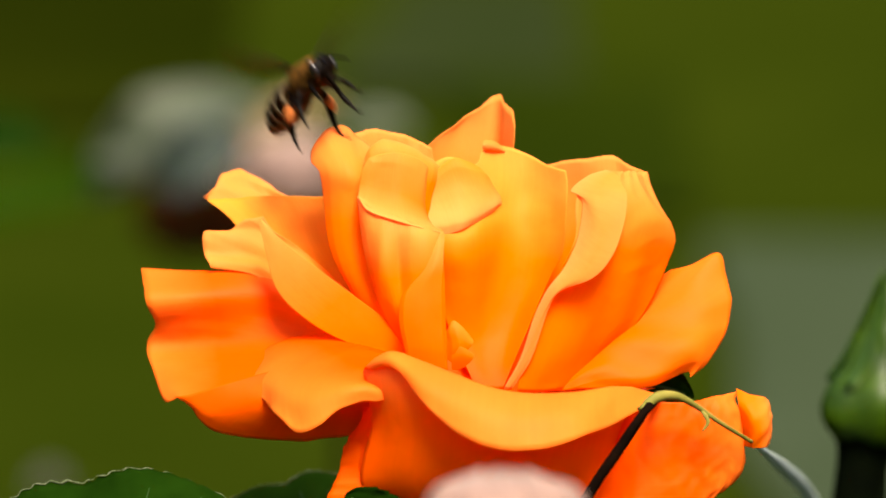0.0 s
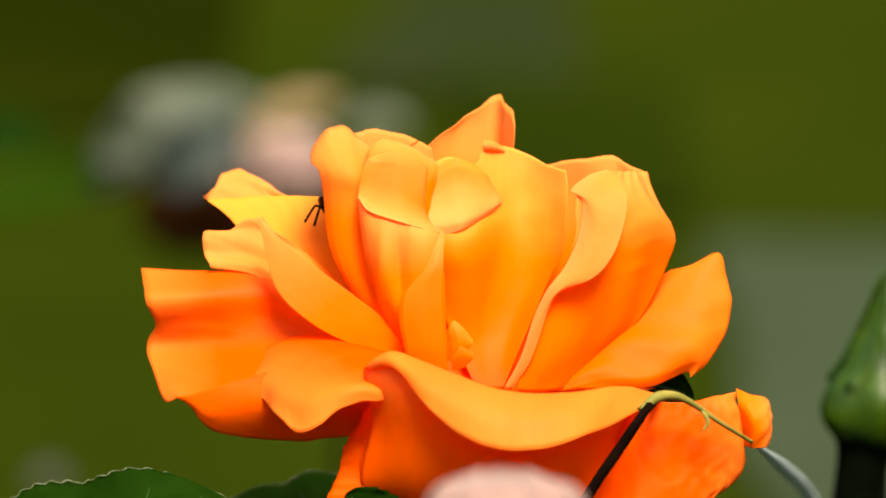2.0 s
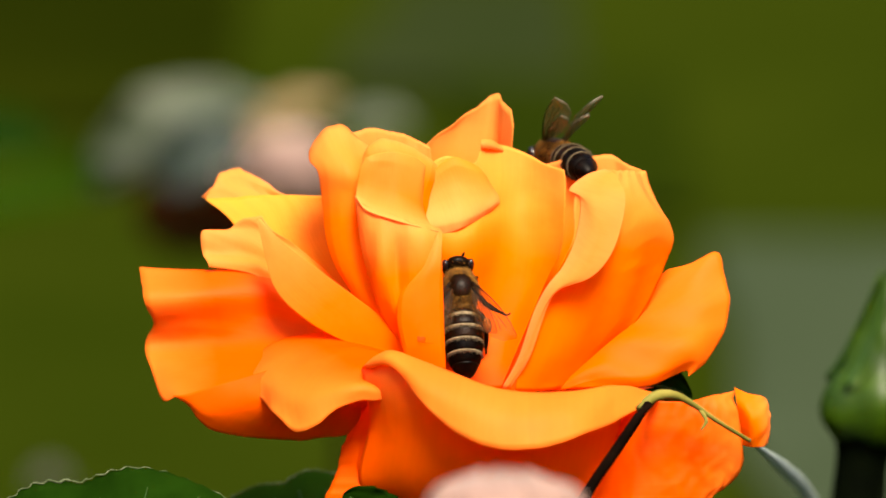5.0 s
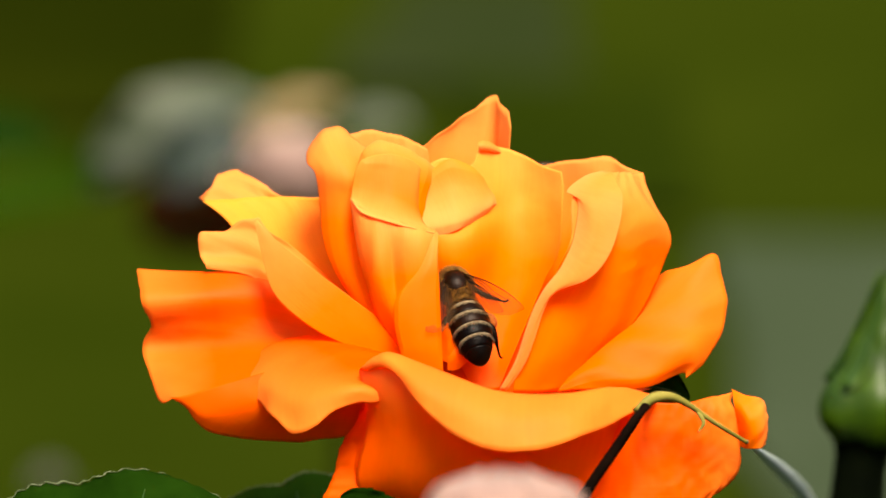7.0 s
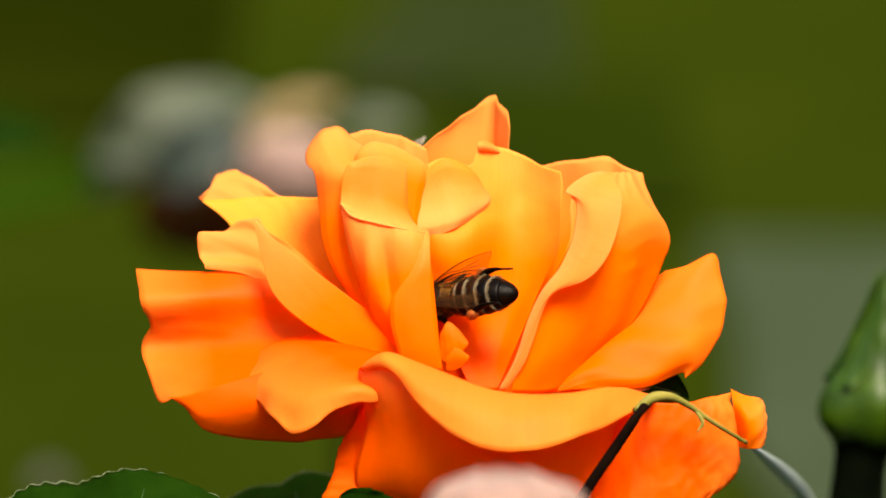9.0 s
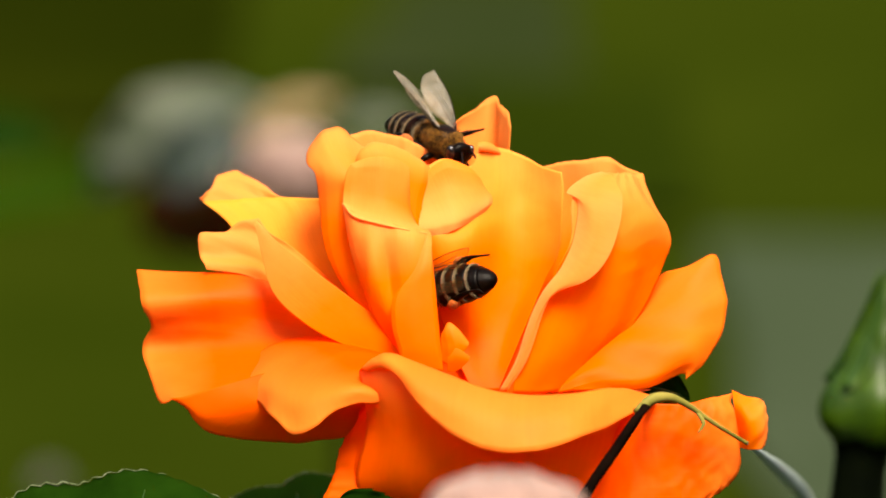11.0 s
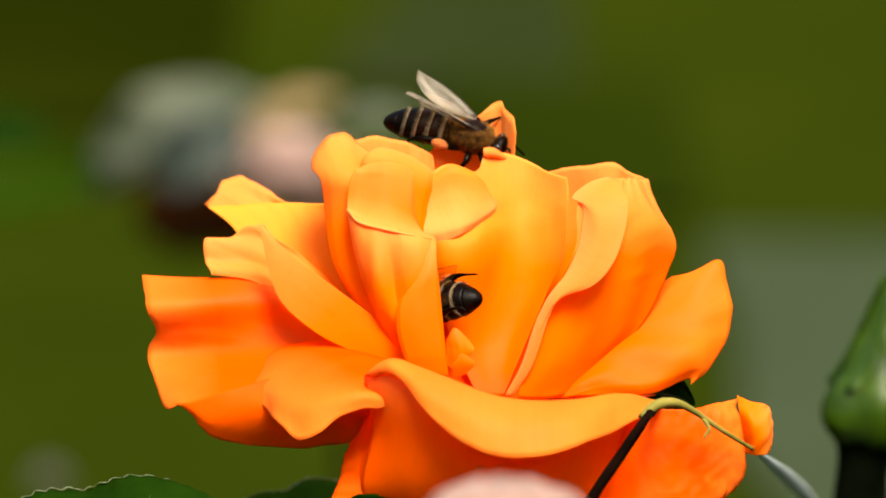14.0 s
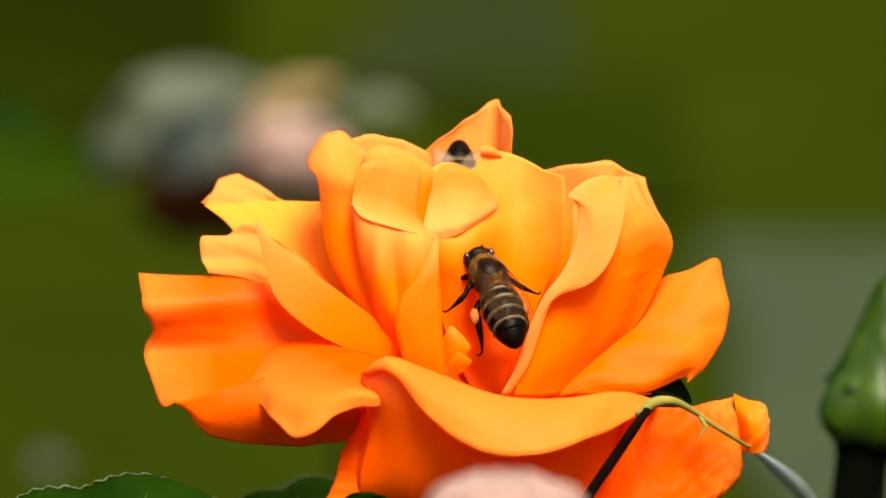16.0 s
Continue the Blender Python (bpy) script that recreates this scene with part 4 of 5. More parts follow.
def bud(m, size, label):
    ob = empty("rose_bud", m)
    tagged(ob, label, "rose bud")
    prof = [(0.0, 0.42), (0.06, 0.72), (0.17, 0.90), (0.28, 0.88), (0.36, 0.82), (0.48, 0.62), (0.65, 0.44), (0.8, 0.28), (1.0, 0.1)]
    verts, faces, seg = [], [], 20
    zs = spline([(z, r, 0) for z, r in prof], 22)
    for z, r, _ in zs:
        for j in range(seg):
            a = 2 * math.pi * j / seg
            rr = r * (1 + 0.10 * math.cos(5 * a + 1.2 * z) + 0.10 * noise.noise((math.cos(a) * 1.3, math.sin(a) * 1.3, z * 4.0))) * size * 0.5
            verts.append((rr * math.cos(a), rr * math.sin(a), z * size * 1.5))
    for i in range(21):
        for j in range(seg):
            k = (j + 1) % seg
            faces.append((i * seg + j, i * seg + k, (i + 1) * seg + k, (i + 1) * seg + j))
    part("body", verts, faces, BUD_GREEN, ob)
    # base of the bud, coloured dark for the shade under its bulge
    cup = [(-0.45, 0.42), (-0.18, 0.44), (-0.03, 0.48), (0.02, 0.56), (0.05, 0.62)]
    lathe_z("shaded_base", [(z * size * 1.5, r * size * 0.52) for z, r in cup], CALYX_SHADE, ob, "bud base with shade put into its dark green")
    for k in range(5):
        a = k * 2 * math.pi / 5 + 0.3
        path = [(r * size * 500 * math.cos(a + tw), r * size * 500 * math.sin(a + tw), z * size * 1500) for z, r, tw in ((0.33, 0.88, 0), (0.50, 0.62, 0.1), (0.72, 0.42, 0.2), (1.05, 0.2, 0.3))]
        leaf(ob, path, size * 150, (math.cos(a), math.sin(a), 0.1), name="sepal", mats=[BUD_GREEN, BUD_GREEN], teeth=3, fold=-0.2, seed=20 + k, veins=False)
    return ob


bud_m = VIEW @ Matrix.Translation((0.0553, 0.1100, -0.0258)) @ pose(0, 0, 0, 4, 9)
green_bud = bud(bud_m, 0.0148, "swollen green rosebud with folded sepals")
tube("bud_stem", mm((0, 0, 1), (1.1, 0, -7), (5.6, 2, -36), (28, 8, -183), (118, 40, -760)), [0.0028, 0.0034, 0.0036, 0.0045, 0.005], CALYX_SHADE, green_bud, "stem below the bud, shade put into its colour", n=50)


# ---- blurred pink roses ----
def pink_rose(m, radius, label, seed, dome=0.0, mats=None):
    ob = empty("pink_rose", m)
    tagged(ob, label, "rose", "pink roses")
    rng = np.random.default_rng(seed)
    rings = ((5, 1.0, 0.75), (5, 0.78, 0.92), (4, 0.52, 1.0), (3, 0.28, 1.0))
    for count, reach, height in rings:
        for k in range(count):
            a = 2 * math.pi * (k + rng.uniform(-0.15, 0.15)) / count + reach * 3
            rows = []
            for h, r, spread in ((0.0, 0.12, 0.5), (0.4, 0.8 + 0.2 * dome, 0.9), (0.8, 0.97 - 0.1 * dome, 0.75), (1.0, 1.08 - 0.8 * dome, 0.45 + 0.5 * dome)):
                row = []
                for w in (-1, -0.5, 0, 0.5, 1):
                    aa = a + w * spread * 1.0 * (1.2 - 0.2 * reach)
                    rr = r * reach * radius * (1 - 0.05 * w * w)
                    hh = (h * (height + dome * (1 - height)) - 0.10 * w * w * h - (0.12 * (1 - dome) if reach > 0.9 and h > 0.9 else 0)) * radius * 1.25
                    row.append((rr * math.cos(aa), rr * math.sin(aa), hh))
                rows.append(row)
            g = sheet(rows, 18, 18)
            shell("petal", g, 0.0004, mats or [PINK_IN, PINK_OUT], ob, "", 0.0002, seed * 50 + k, 0.0002)
    return ob


near_rose = pink_rose(VIEW @ Matrix.Translation((0.0059, -0.1500, -0.0308)) @ pose(0, 0, 0, 5), 8.0, "pale pink rose bloom on a low stem", 4, 1.0)
tube("stem", mm((0, 0, 1), (0, 0, -20), (0, 10, -200), (0, 0, -790)), [0.002, 0.002, 0.003, 0.004], STEM_GREEN, near_rose, "green stem", n=40)
far_rose = pink_rose(VIEW @ Matrix.Translation((-0.0415, 1.0800, 0.0105)) @ pose(0, 0, 0, 6, -6), 17.0, "soft pink rose bloom behind the orange one", 9, 0.0, [PINK_PALE, PINK_PALE])
tube("stem", mm((0, 0, 1), (12, 0, -22), (36, 10, -70), (44, 10, -200), (44, 0, -600)), [0.002, 0.002, 0.003, 0.004], STEM_DARK, far_rose, "dark stem", n=40)

low_rose = pink_rose(VIEW @ Matrix.Translation((-0.0373, 1.1200, 0.0064)) @ pose(0, 0, 0, 10, 8), 14.0, "dusky mauve-pink rose bloom behind the orange one", 12, 0.0)
tube("stem", mm((0, 0, 1), (8, 0, -22), (20, 10, -70), (30, 10, -200), (30, 0, -590)), [0.002, 0.002, 0.003, 0.004], STEM_DARK, low_rose, "dark stem", n=40)

# the bush behind: leaves on dark stems
bush = empty("rose_bush", VIEW)
tagged(bush, "rose bush with grey-green glossy leaves and dark stems", "bush")
tube("stem", mm((-54.5, 1150.0, 0.2), (-35.7, 1160.0, -19.0), (-10.2, 1170.0, -57.5), (-4.1, 1300.0, -334.3)), [0.002, 0.002, 0.003, 0.005], STEM_DARK, bush, n=40)
leaf(bush, [(-95.0, 1080.0, 17.5), (-80.8, 1062.0, 29.4), (-66.4, 1062.0, 37.7), (-48.7, 1080.0, 41.0)], 12.24, (-0.3, -0.8, 0.6), label="glossy leaf with sky reflection put into its grey", mats=[LEAF_SKY_GREY, LEAF_SKY_GREY], seed=31)
leaf(bush, [(-93.8, 1080.0, 27.6), (-83.8, 1062.0, 30.4), (-71.7, 1062.0, 36.5), (-57.1, 1080.0, 38.3)], 9.52, (-0.2, -0.9, 0.4), label="glossy leaf with sky reflection put into its grey", mats=[LEAF_SKY_GREY, LEAF_SKY_GREY], seed=32)
leaf(bush, [(-76.8, 1040.0, 19.6), (-69.2, 1035.0, 23.3), (-61.7, 1035.0, 27.0), (-51.4, 1040.0, 30.8)], 9.5, (0, -0.95, 0.2), label="dark blue-grey leaf", mats=[LEAF_BLUE, LEAF_BLUE], seed=33)
leaf(bush, [(-28.6, 1116.0, 32.1), (-22.4, 1116.0, 35.2), (-14.6, 1116.0, 36.3), (-7.6, 1116.0, 34.1)], 4.76, (0, -0.7, 0.7), label="glossy leaf with sky reflection put into its grey", mats=[LEAF_SKY_GREY, LEAF_SKY_GREY], seed=34)
leaf(bush, [(-47.0, 1130.0, 15.6), (-49.0, 1130.0, 28.0), (-43.0, 1130.0, 38.0), (-28.0, 1130.0, 43.0)], 8.5, (0, -0.5, 0.8), label="yellowing leaf", mats=[LEAF_TAN, LEAF_TAN], seed=35)
leaf(bush, [(-137.0, 1152.0, 7.3), (-118.0, 1152.0, 14.4), (-100.6, 1152.0, 20.8), (-83.1, 1152.0, 23.9)], 9.52, (0, -0.7, 0.7), label="fresh green leaf", mats=[LEAF_PALE, LEAF_PALE], seed=36)
leaf(bush, [(-139.6, 1188.0, 30.9), (-129.9, 1188.0, 32.5), (-120.2, 1188.0, 32.5), (-110.5, 1188.0, 29.2)], 8.16, (0, -0.9, 0.3), label="dark green leaf", mats=[LEAF, LEAF], seed=37)
leaf(bush, [(-84.7, 1152.0, 16.0), (-76.8, 1152.0, 11.3), (-67.2, 1152.0, 8.1), (-54.6, 1152.0, 6.5)], 10.88, (0, -0.9, 0.2), label="dark maroon leaf", mats=[LEAF_MAROON, LEAF_MAROON], seed=38)
leaf(bush, [(-64.1, 1152.0, 17.6), (-60.9, 1152.0, 11.3), (-59.3, 1152.0, 4.9), (-57.7, 1152.0, -3.0)], 8.16, (0, -0.9, 0.2), label="dark maroon leaf", mats=[LEAF_MAROON, LEAF_MAROON], seed=39)
leaf(bush, [(-112.5, 1100.0, -65.0), (-108.7, 1100.0, -61.9), (-105.6, 1100.0, -61.9), (-101.7, 1100.0, -64.4)], 3.4, (0, -0.7, 0.5), label="withered grey-brown leaf", mats=[LEAF_WITHERED, LEAF_WITHERED], seed=40)

# gravel by the lawn
gravel = ground_sheet("gravel_path", 1.6, 1.4, 4.14, -0.022, GRAVEL, "pale grey gravel path beside the lawn", 40, 0.0, 0.1, x0=0.19)
# darker stretch of ground at the far left
ground_sheet("dark_ground", -0.17, 4.55, 6.6, -0.018, GROUND_DARK, "darker ground beyond the lawn", 30, 0.0, 0.0, x0=-1.8)
ground_sheet("bare_patch", 0.11, 4.72, 5.25, -0.020, BARE, "worn grey-green patch in the lawn", 24, 0.0, 0.06, x0=-0.06)
leaf(bush, [(-94.3, 1090.0, 17.0), (-84.2, 1070.0, 22.9), (-73.5, 1070.0, 27.5), (-62.0, 1090.0, 29.3)], 9, (-0.2, -0.9, 0.5), label="glossy leaf with sky reflection put into its grey", mats=[LEAF_SKY_GREY, LEAF_SKY_GREY], seed=41)
leaf(bush, [(-84.0, 1100.0, 27.9), (-72.4, 1080.0, 34.5), (-60.2, 1080.0, 39.1), (-48.2, 1090.0, 37.0)], 9, (-0.1, -0.9, 0.5), label="glossy leaf with sky reflection put into its grey", mats=[LEAF_SKY_GREY, LEAF_SKY_GREY], seed=42)
leaf(bush, [(-84.4, 1110.0, 11.0), (-73.6, 1110.0, 8.7), (-61.1, 1110.0, 7.9), (-48.7, 1110.0, 9.5)], 11, (0, -0.95, 0.2), label="dark maroon leaf", mats=[LEAF_MAROON, LEAF_MAROON], seed=43)
leaf(bush, [(-136.3, 1120.0, 12.6), (-119.2, 1120.0, 15.0), (-103.6, 1120.0, 17.3), (-84.9, 1120.0, 22.0)], 8, (0, -0.9, 0.5), label="fresh green leaf", mats=[LEAF_PALE, LEAF_PALE], seed=44)
ground_sheet("grass_patch", 0.19, 4.22, 4.75, -0.016, LAWN_DARK, "deeper green patch of grass in the lawn", 24, 0.0, 0.06, x0=0.025)


# ---- bees ----
def ball(name, centre, size, mat, parent, label="", turn=None, seg=20):
    bm = bmesh.new()
    bmesh.ops.create_uvsphere(bm, u_segments=seg, v_segments=seg // 2 + 2, radius=1.0)
    m = Matrix.Translation(Vector(centre) * 0.001) @ (turn or Matrix()) @ Matrix.Diagonal((*[s * 0.001 for s in size], 1))
    bm.transform(m)
    return bm_part(name, bm, mat, parent, label)


def fuzz(name, centre, size, count, length, mat, parent, seed, bald=2.0):
    """Short hairs standing on an ellipsoid."""
    rng = np.random.default_rng(seed)
    verts, faces = [], []
    c, s = np.array(centre), np.array(size)
    for i in range(count):
        d = rng.normal(size=3)
        d /= np.linalg.norm(d)
        if d[2] > bald and abs(d[0]) < 0.62:
            continue
        p = c + d * s * 0.97
        out = d / s
        out /= np.linalg.norm(out)
        lean = out + rng.normal(size=3) * 0.35
        lean /= np.linalg.norm(lean)
        side = np.cross(lean, rng.normal(size=3))
        side /= np.linalg.norm(side) + 1e-9
        other = np.cross(lean, side)
        w = 0.028
        k = len(verts)
        ln = length * rng.uniform(0.6, 1.2)
        for q in (p + side * w, p - side * w * 0.5 + other * w, p - side * w * 0.5 - other * w, p + lean * ln):
            verts.append(tuple(q * 0.001))
        faces += [(k, k + 1, k + 3), (k + 1, k + 2, k + 3), (k + 2, k, k + 3)]
    ob = part(name, verts, faces, mat, parent)
    ob["kind"] = "stuff"
    return ob


def pile(name, x0, x1, girth, droop, count, length, mat, parent, seed, flat=0.9):
    """Short hairs that lie backwards round the abdomen, between two places on its axis."""
    rng = np.random.default_rng(seed)
    verts, faces = [], []
    for i in range(count):
        x, a = x0 + (x1 - x0) * rng.random(), rng.uniform(0, 2 * math.pi)
        r = girth(x) + 0.05
        out = np.array((0.0, math.sin(a), math.cos(a)))
        p = np.array((x, r * math.sin(a), r * flat * math.cos(a) + droop(x)))
        lean = out * 0.35 + np.array((-1.0, 0, 0)) + rng.normal(size=3) * 0.22
        lean /= np.linalg.norm(lean)
        side = np.cross(lean, out)
        side /= np.linalg.norm(side) + 1e-9
        ln, k = length * rng.uniform(0.6, 1.3), len(verts)
        for q in (p + side * 0.03, p - side * 0.03, p + out * 0.05, p + lean * ln):
            verts.append(tuple(q * 0.001))
        faces += [(k, k + 1, k + 3), (k + 1, k + 2, k + 3), (k + 2, k, k + 3)]
    ob = part(name, verts, faces, mat, parent)
    ob["kind"] = "stuff"
    return ob


def lathe(name, profile, droop, mat, parent, label="", seg=24, flat=0.9):
    """A ring of the abdomen: (x, radius) pairs turned about the body's axis, which droops backwards."""
    verts, faces = [], []
    for x, r in profile:
        for j in range(seg):
            a = 2 * math.pi * j / seg
            verts.append((x * 0.001, r * math.sin(a) * 0.001, (r * flat * math.cos(a) + droop(x)) * 0.001))
    n = len(profile)
    for i in range(n - 1):
        for j in range(seg):
            k = (j + 1) % seg
            faces.append((i * seg + j, i * seg + k, (i + 1) * seg + k, (i + 1) * seg + j))
    faces.append(tuple(range(seg))[::-1])
    faces.append(tuple((n - 1) * seg + j for j in range(seg)))
    return part(name, verts, faces, mat, parent, label)


def wing(parent, name, length, width, side, skin):
    """A clear wing that lies along -x from its hinge, with a stiff front edge and veins."""
    n, m = 26, 9
    t = np.linspace(0, 1, n)
    lead = np.stack([-length * t, side * (0.10 * length * np.sin(t * 2.4)), 0.10 * np.sin(t * 3)], 1)
    rag = 1 - 0.13 * np.abs(np.sin(t * 31 + length)) * np.clip((t - 0.72) * 5, 0, 1)
    wide = width * (0.22 + 0.78 * np.sin(np.clip(t / 0.62, 0, 1) * np.pi / 2) ** 1.3) * np.sqrt(np.clip(1 - np.clip((t - 0.62) / 0.38, 0, 1) ** 2.4, 0.004, 1)) * rag
    grid = np.zeros((n, m, 3))
    for j in range(m):
        f = j / (m - 1)
        grid[:, j] = lead
        grid[:, j, 1] -= side * wide * f
        grid[:, j, 2] += 0.12 * np.sin(f * 9 + t * 5)
    blade = shell(name, grid * 0.001, 0.00003, [skin, skin], parent)
    for f in (0.02, 0.3, 0.55, 0.8):
        path = [grid[i, int(round(f * (m - 1) * (0.35 + 0.65 * i / (n - 1))))] * 0.001 for i in range(0, int(n * (1 - 0.28 * f)), 4)]
        tube("vein", path, [0.00009 if f < 0.1 else 0.00005, 0.00003], VEIN_BROWN, blade, sides=5, n=12)
    return blade


def leg(parent, points, radii, side, load=False, name="leg"):
    pts = mm(*[(x, y * side, z) for x, y, z in points])
    limb = tube(name, pts, [r * 0.001 for r in radii], CHITIN, parent, sides=8, n=26, bumps=0.05)
    if load:
        a, b = Vector(pts[1]), Vector(pts[2])
        c = (a * 0.45 + b * 0.55) * 1000
        turn = (b - a).to_track_quat("X", "Z").to_matrix().to_4x4()
        ball("pollen_load", (c.x, c.y + 0.35 * side, c.z), (1.05, 0.62, 0.70), POLLEN, limb, "orange packed pollen", turn, 14)
    return limb


def honeybee(label, crouch, seed, skin, stout=2.08, band_width=0.36):
    """A worker bee, 14 mm long: x forwards, z up, its origin in the middle of the thorax."""
    bee = empty("honeybee", Matrix())
    tagged(bee, label, "bee", "bees on the rose")
    thorax = ball("thorax", (0, 0, 0), (2.25, 2.0, 1.9), BROWN, bee)
    fuzz("thorax_fur", (0, 0, 0), (2.25, 2.0, 1.9), 7000, 0.52, FUR, thorax, seed, 0.74)
    fuzz("collar_fur", (1.75, 0, -0.1), (0.7, 1.5, 1.45), 1600, 0.48, FUR, thorax, seed + 5)
    fuzz("waist_fur", (-1.85, 0, -0.1), (0.7, 1.6, 1.4), 1600, 0.48, FUR, thorax, seed + 6)
    head = ball("head", (3.15, 0, -0.6), (1.0, 1.7, 1.7), CHITIN, bee, "", pose(0, 0, 0, 0, 22))
    fuzz("face_fur", (3.2, 0, -0.45), (0.95, 1.3, 1.4), 260, 0.3, FUR, head, seed + 1)
    for s in (-1, 1):
        ball("eye", (3.2, 1.3 * s, -0.5), (0.72, 0.58, 1.2), EYE_BLACK, head, "glossy black compound eye", pose(0, 0, 0, -12 * s, 15))
        tube("antenna", mm((3.95, 0.35 * s, -0.3), (4.5, 0.7 * s, 0.1), (4.8, 0.85 * s, 0.0), (6.3, 1.5 * s, -1.3)), [0.00017, 0.00014, 0.00016, 0.00016], CHITIN, head, sides=7, n=16)
    tube("tongue", mm((3.6, 0, -1.8), (3.6, 0, -2.5), (3.4, 0, -3.1)), [0.00045, 0.00028, 0.00012], CHITIN, head, sides=7, n=10)
    droop = lambda x: -0.35 - 0.016 * (x + 2.0) ** 2
    edge = [-1.8, -3.2, -4.8, -6.3, -7.7, -9.0, -10.5]

    def girth(x):
        """The abdomen's radius: swells quickly behind the waist and tapers to a blunt point."""
        f = min(1.0, max(0.0, (x + 1.8) / (-10.5 + 1.8)))
        front = 0.42 + 0.58 * math.sin(min(1, f / 0.34) * math.pi / 2)
        back = math.sqrt(max(0.0, 1 - (max(0, f - 0.34) / 0.66) ** 2.0))
        return stout * front * back + 0.04

    for i in range(6):
        a, b = edge[i], edge[i + 1]
        prof = [(a + (b - a) * f, girth(a + (b - a) * f) + 0.07 * math.sin(min(1, f * 1.3) * 1.57) * (1 if f < 0.97 and i < 5 else 0)) for f in (0, 0.12, 0.3, 0.5, 0.7, 0.85, 0.93, 0.975, 1.0)]
        seg = lathe("abdomen_segment", prof, droop, BROWN if i < 3 else CHITIN, bee)
        if i < 5:
            f1 = band_width - 0.02 * i
            band = [(a + (b - a) * f, girth(a + (b - a) * f) + h) for f, h in ((0.02, 0.05), (0.08, 0.11), (f1 - 0.08, 0.12), (f1, 0.06))]
            lathe("hair_band", band, droop, BAND, seg, "pale hairy band")
            pile("band_hair", a + (b - a) * 0.06, a + (b - a) * (f1 + 0.06), girth, droop, 520, 0.34, BAND if i > 0 else FUR, seg, seed + 30 + i)
    fuzz("abdomen_fur", (-2.9, 0, -0.35), (1.1, 1.9, 1.75), 900, 0.45, FUR, bee, seed + 2)
    k = crouch
    limbs = []
    for s in (-1, 1):
        leg(bee, [(1.4, 0.8, -1.4), (2.2, 1.9, -1.9), (2.8, 2.3, -3.2 * k), (3.4, 2.6, -4.7 * k), (3.9, 2.7, -5.5 * k), (4.2, 2.9, -5.6 * k)], [0.34, 0.38, 0.26, 0.30, 0.15, 0.10], s)
        middle = leg(bee, [(0.2, 1.0, -1.5), (0.3, 2.5, -1.9), (0.0, 3.1, -3.8 * k), (0.2, 3.5, -5.6 * k), (0.5, 3.8, -6.9 * k), (0.9, 4.0, -7.0 * k)], [0.38, 0.42, 0.28, 0.34, 0.16, 0.10], s)
        rear = leg(bee, [(-1.1, 1.0, -1.5), (-1.9, 2.4, -2.0), (-3.0, 2.9, -4.3 * k), (-3.6, 3.1, -6.4 * k), (-3.5, 3.3, -8.2 * k), (-2.9, 3.7, -8.6 * k)], [0.40, 0.40, 0.46, 0.38, 0.15, 0.10], s, True)
        limbs.append((middle, rear, s))
    fore, hind = [], []
    for s in (-1, 1):
        w = wing(bee, "forewing", 9.4, 3.0, s, skin)
        h = wing(bee, "hindwing", 6.6, 2.0, s, skin)
        fore.append((w, s))
        hind.append((h, s))
    return bee, fore, hind, limbs


def wing_pose(side, sweep, lift, twist, back=0.0):
    """sweep: degrees out from the body's line; lift: above it."""
    return Matrix.Translation((0.0004 - back, 0.0013 * side, 0.0015)) @ pose(0, 0, 0, 0, 0, -sweep * side) @ pose(0, 0, 0, 0, lift, 0) @ pose(0, 0, 0, twist * side)


bee_a, fore_a, hind_a, limbs_a = honeybee("worker honeybee with striped abdomen and orange pollen loads", 0.85, 11, WING_CLEAR, 2.30, 0.33)
bee_b, fore_b, hind_b, limbs_b = honeybee("brown honeybee with pale bands and raised clear wings", 0.8, 23, WING, 2.15, 0.25)
hind_legs_a = [(rear, s) for middle, rear, s in limbs_a]
mid_legs_a = [(middle, s) for middle, rear, s in limbs_a]
hind_legs_b = [(rear, s) for middle, rear, s in limbs_b]
mid_leg_b = limbs_b[1][0]


def limb_pose(root, roll, back, yaw, reach=0.0):
    """A leg turned about its root, in millimetres: rolled outwards, swung back, swung sideways, in degrees, and stretched backwards by reach."""
    p = Matrix.Translation(Vector(root) * 0.001)
    turn = Matrix.Rotation(math.radians(yaw), 4, "Z") @ Matrix.Rotation(math.radians(back), 4, "Y") @ Matrix.Rotation(math.radians(roll), 4, "X")
    return Matrix.Translation((-0.001 * reach, 0, 0)) @ p @ turn @ p.inverted()


def beats(rows, flights):
    """Wing rows (seconds, sweep, lift), with quick strokes put in for the times of flight."""
    out = [r for r in rows if not any(a <= r[0] <= b for a, b in flights)]
    for a, b in flights:
        for i in range(int(round((b - a) * FPS)) + 1):
            out.append((a + i / FPS, 84, (28, 64, -18)[i % 3]))
    return sorted(out)


def stance(x, y, z, forward, up):
    """A bee's pose in the view's frame, in millimetres: where its thorax is, the way it faces and the way of its back."""
    f = Vector(forward).normalized()
    u = Vector(up)
    u = (u - f * u.dot(f)).normalized()
    m = Matrix((f, u.cross(f), u)).transposed().to_4x4()
    return VIEW @ Matrix.Translation((x * 0.001, y * 0.001, z * 0.001)) @ m


HINGE = Vector((-4.9, -3.2, 7.2)) * 0.001    # foot of the inner petal
PUSH = [(0, 0), (4.1, 0), (6.3, 0.6), (7, 0.9), (7.5, 2.0), (8, 2.8), (8.5, 3.8), (9, 4.2), (11.4, 3.6), (12.5, 3.4), (13.5, 3.9), (14.5, 4.1), (14.8, 3.4), (15.0, 1.6), (16, 1.2)]


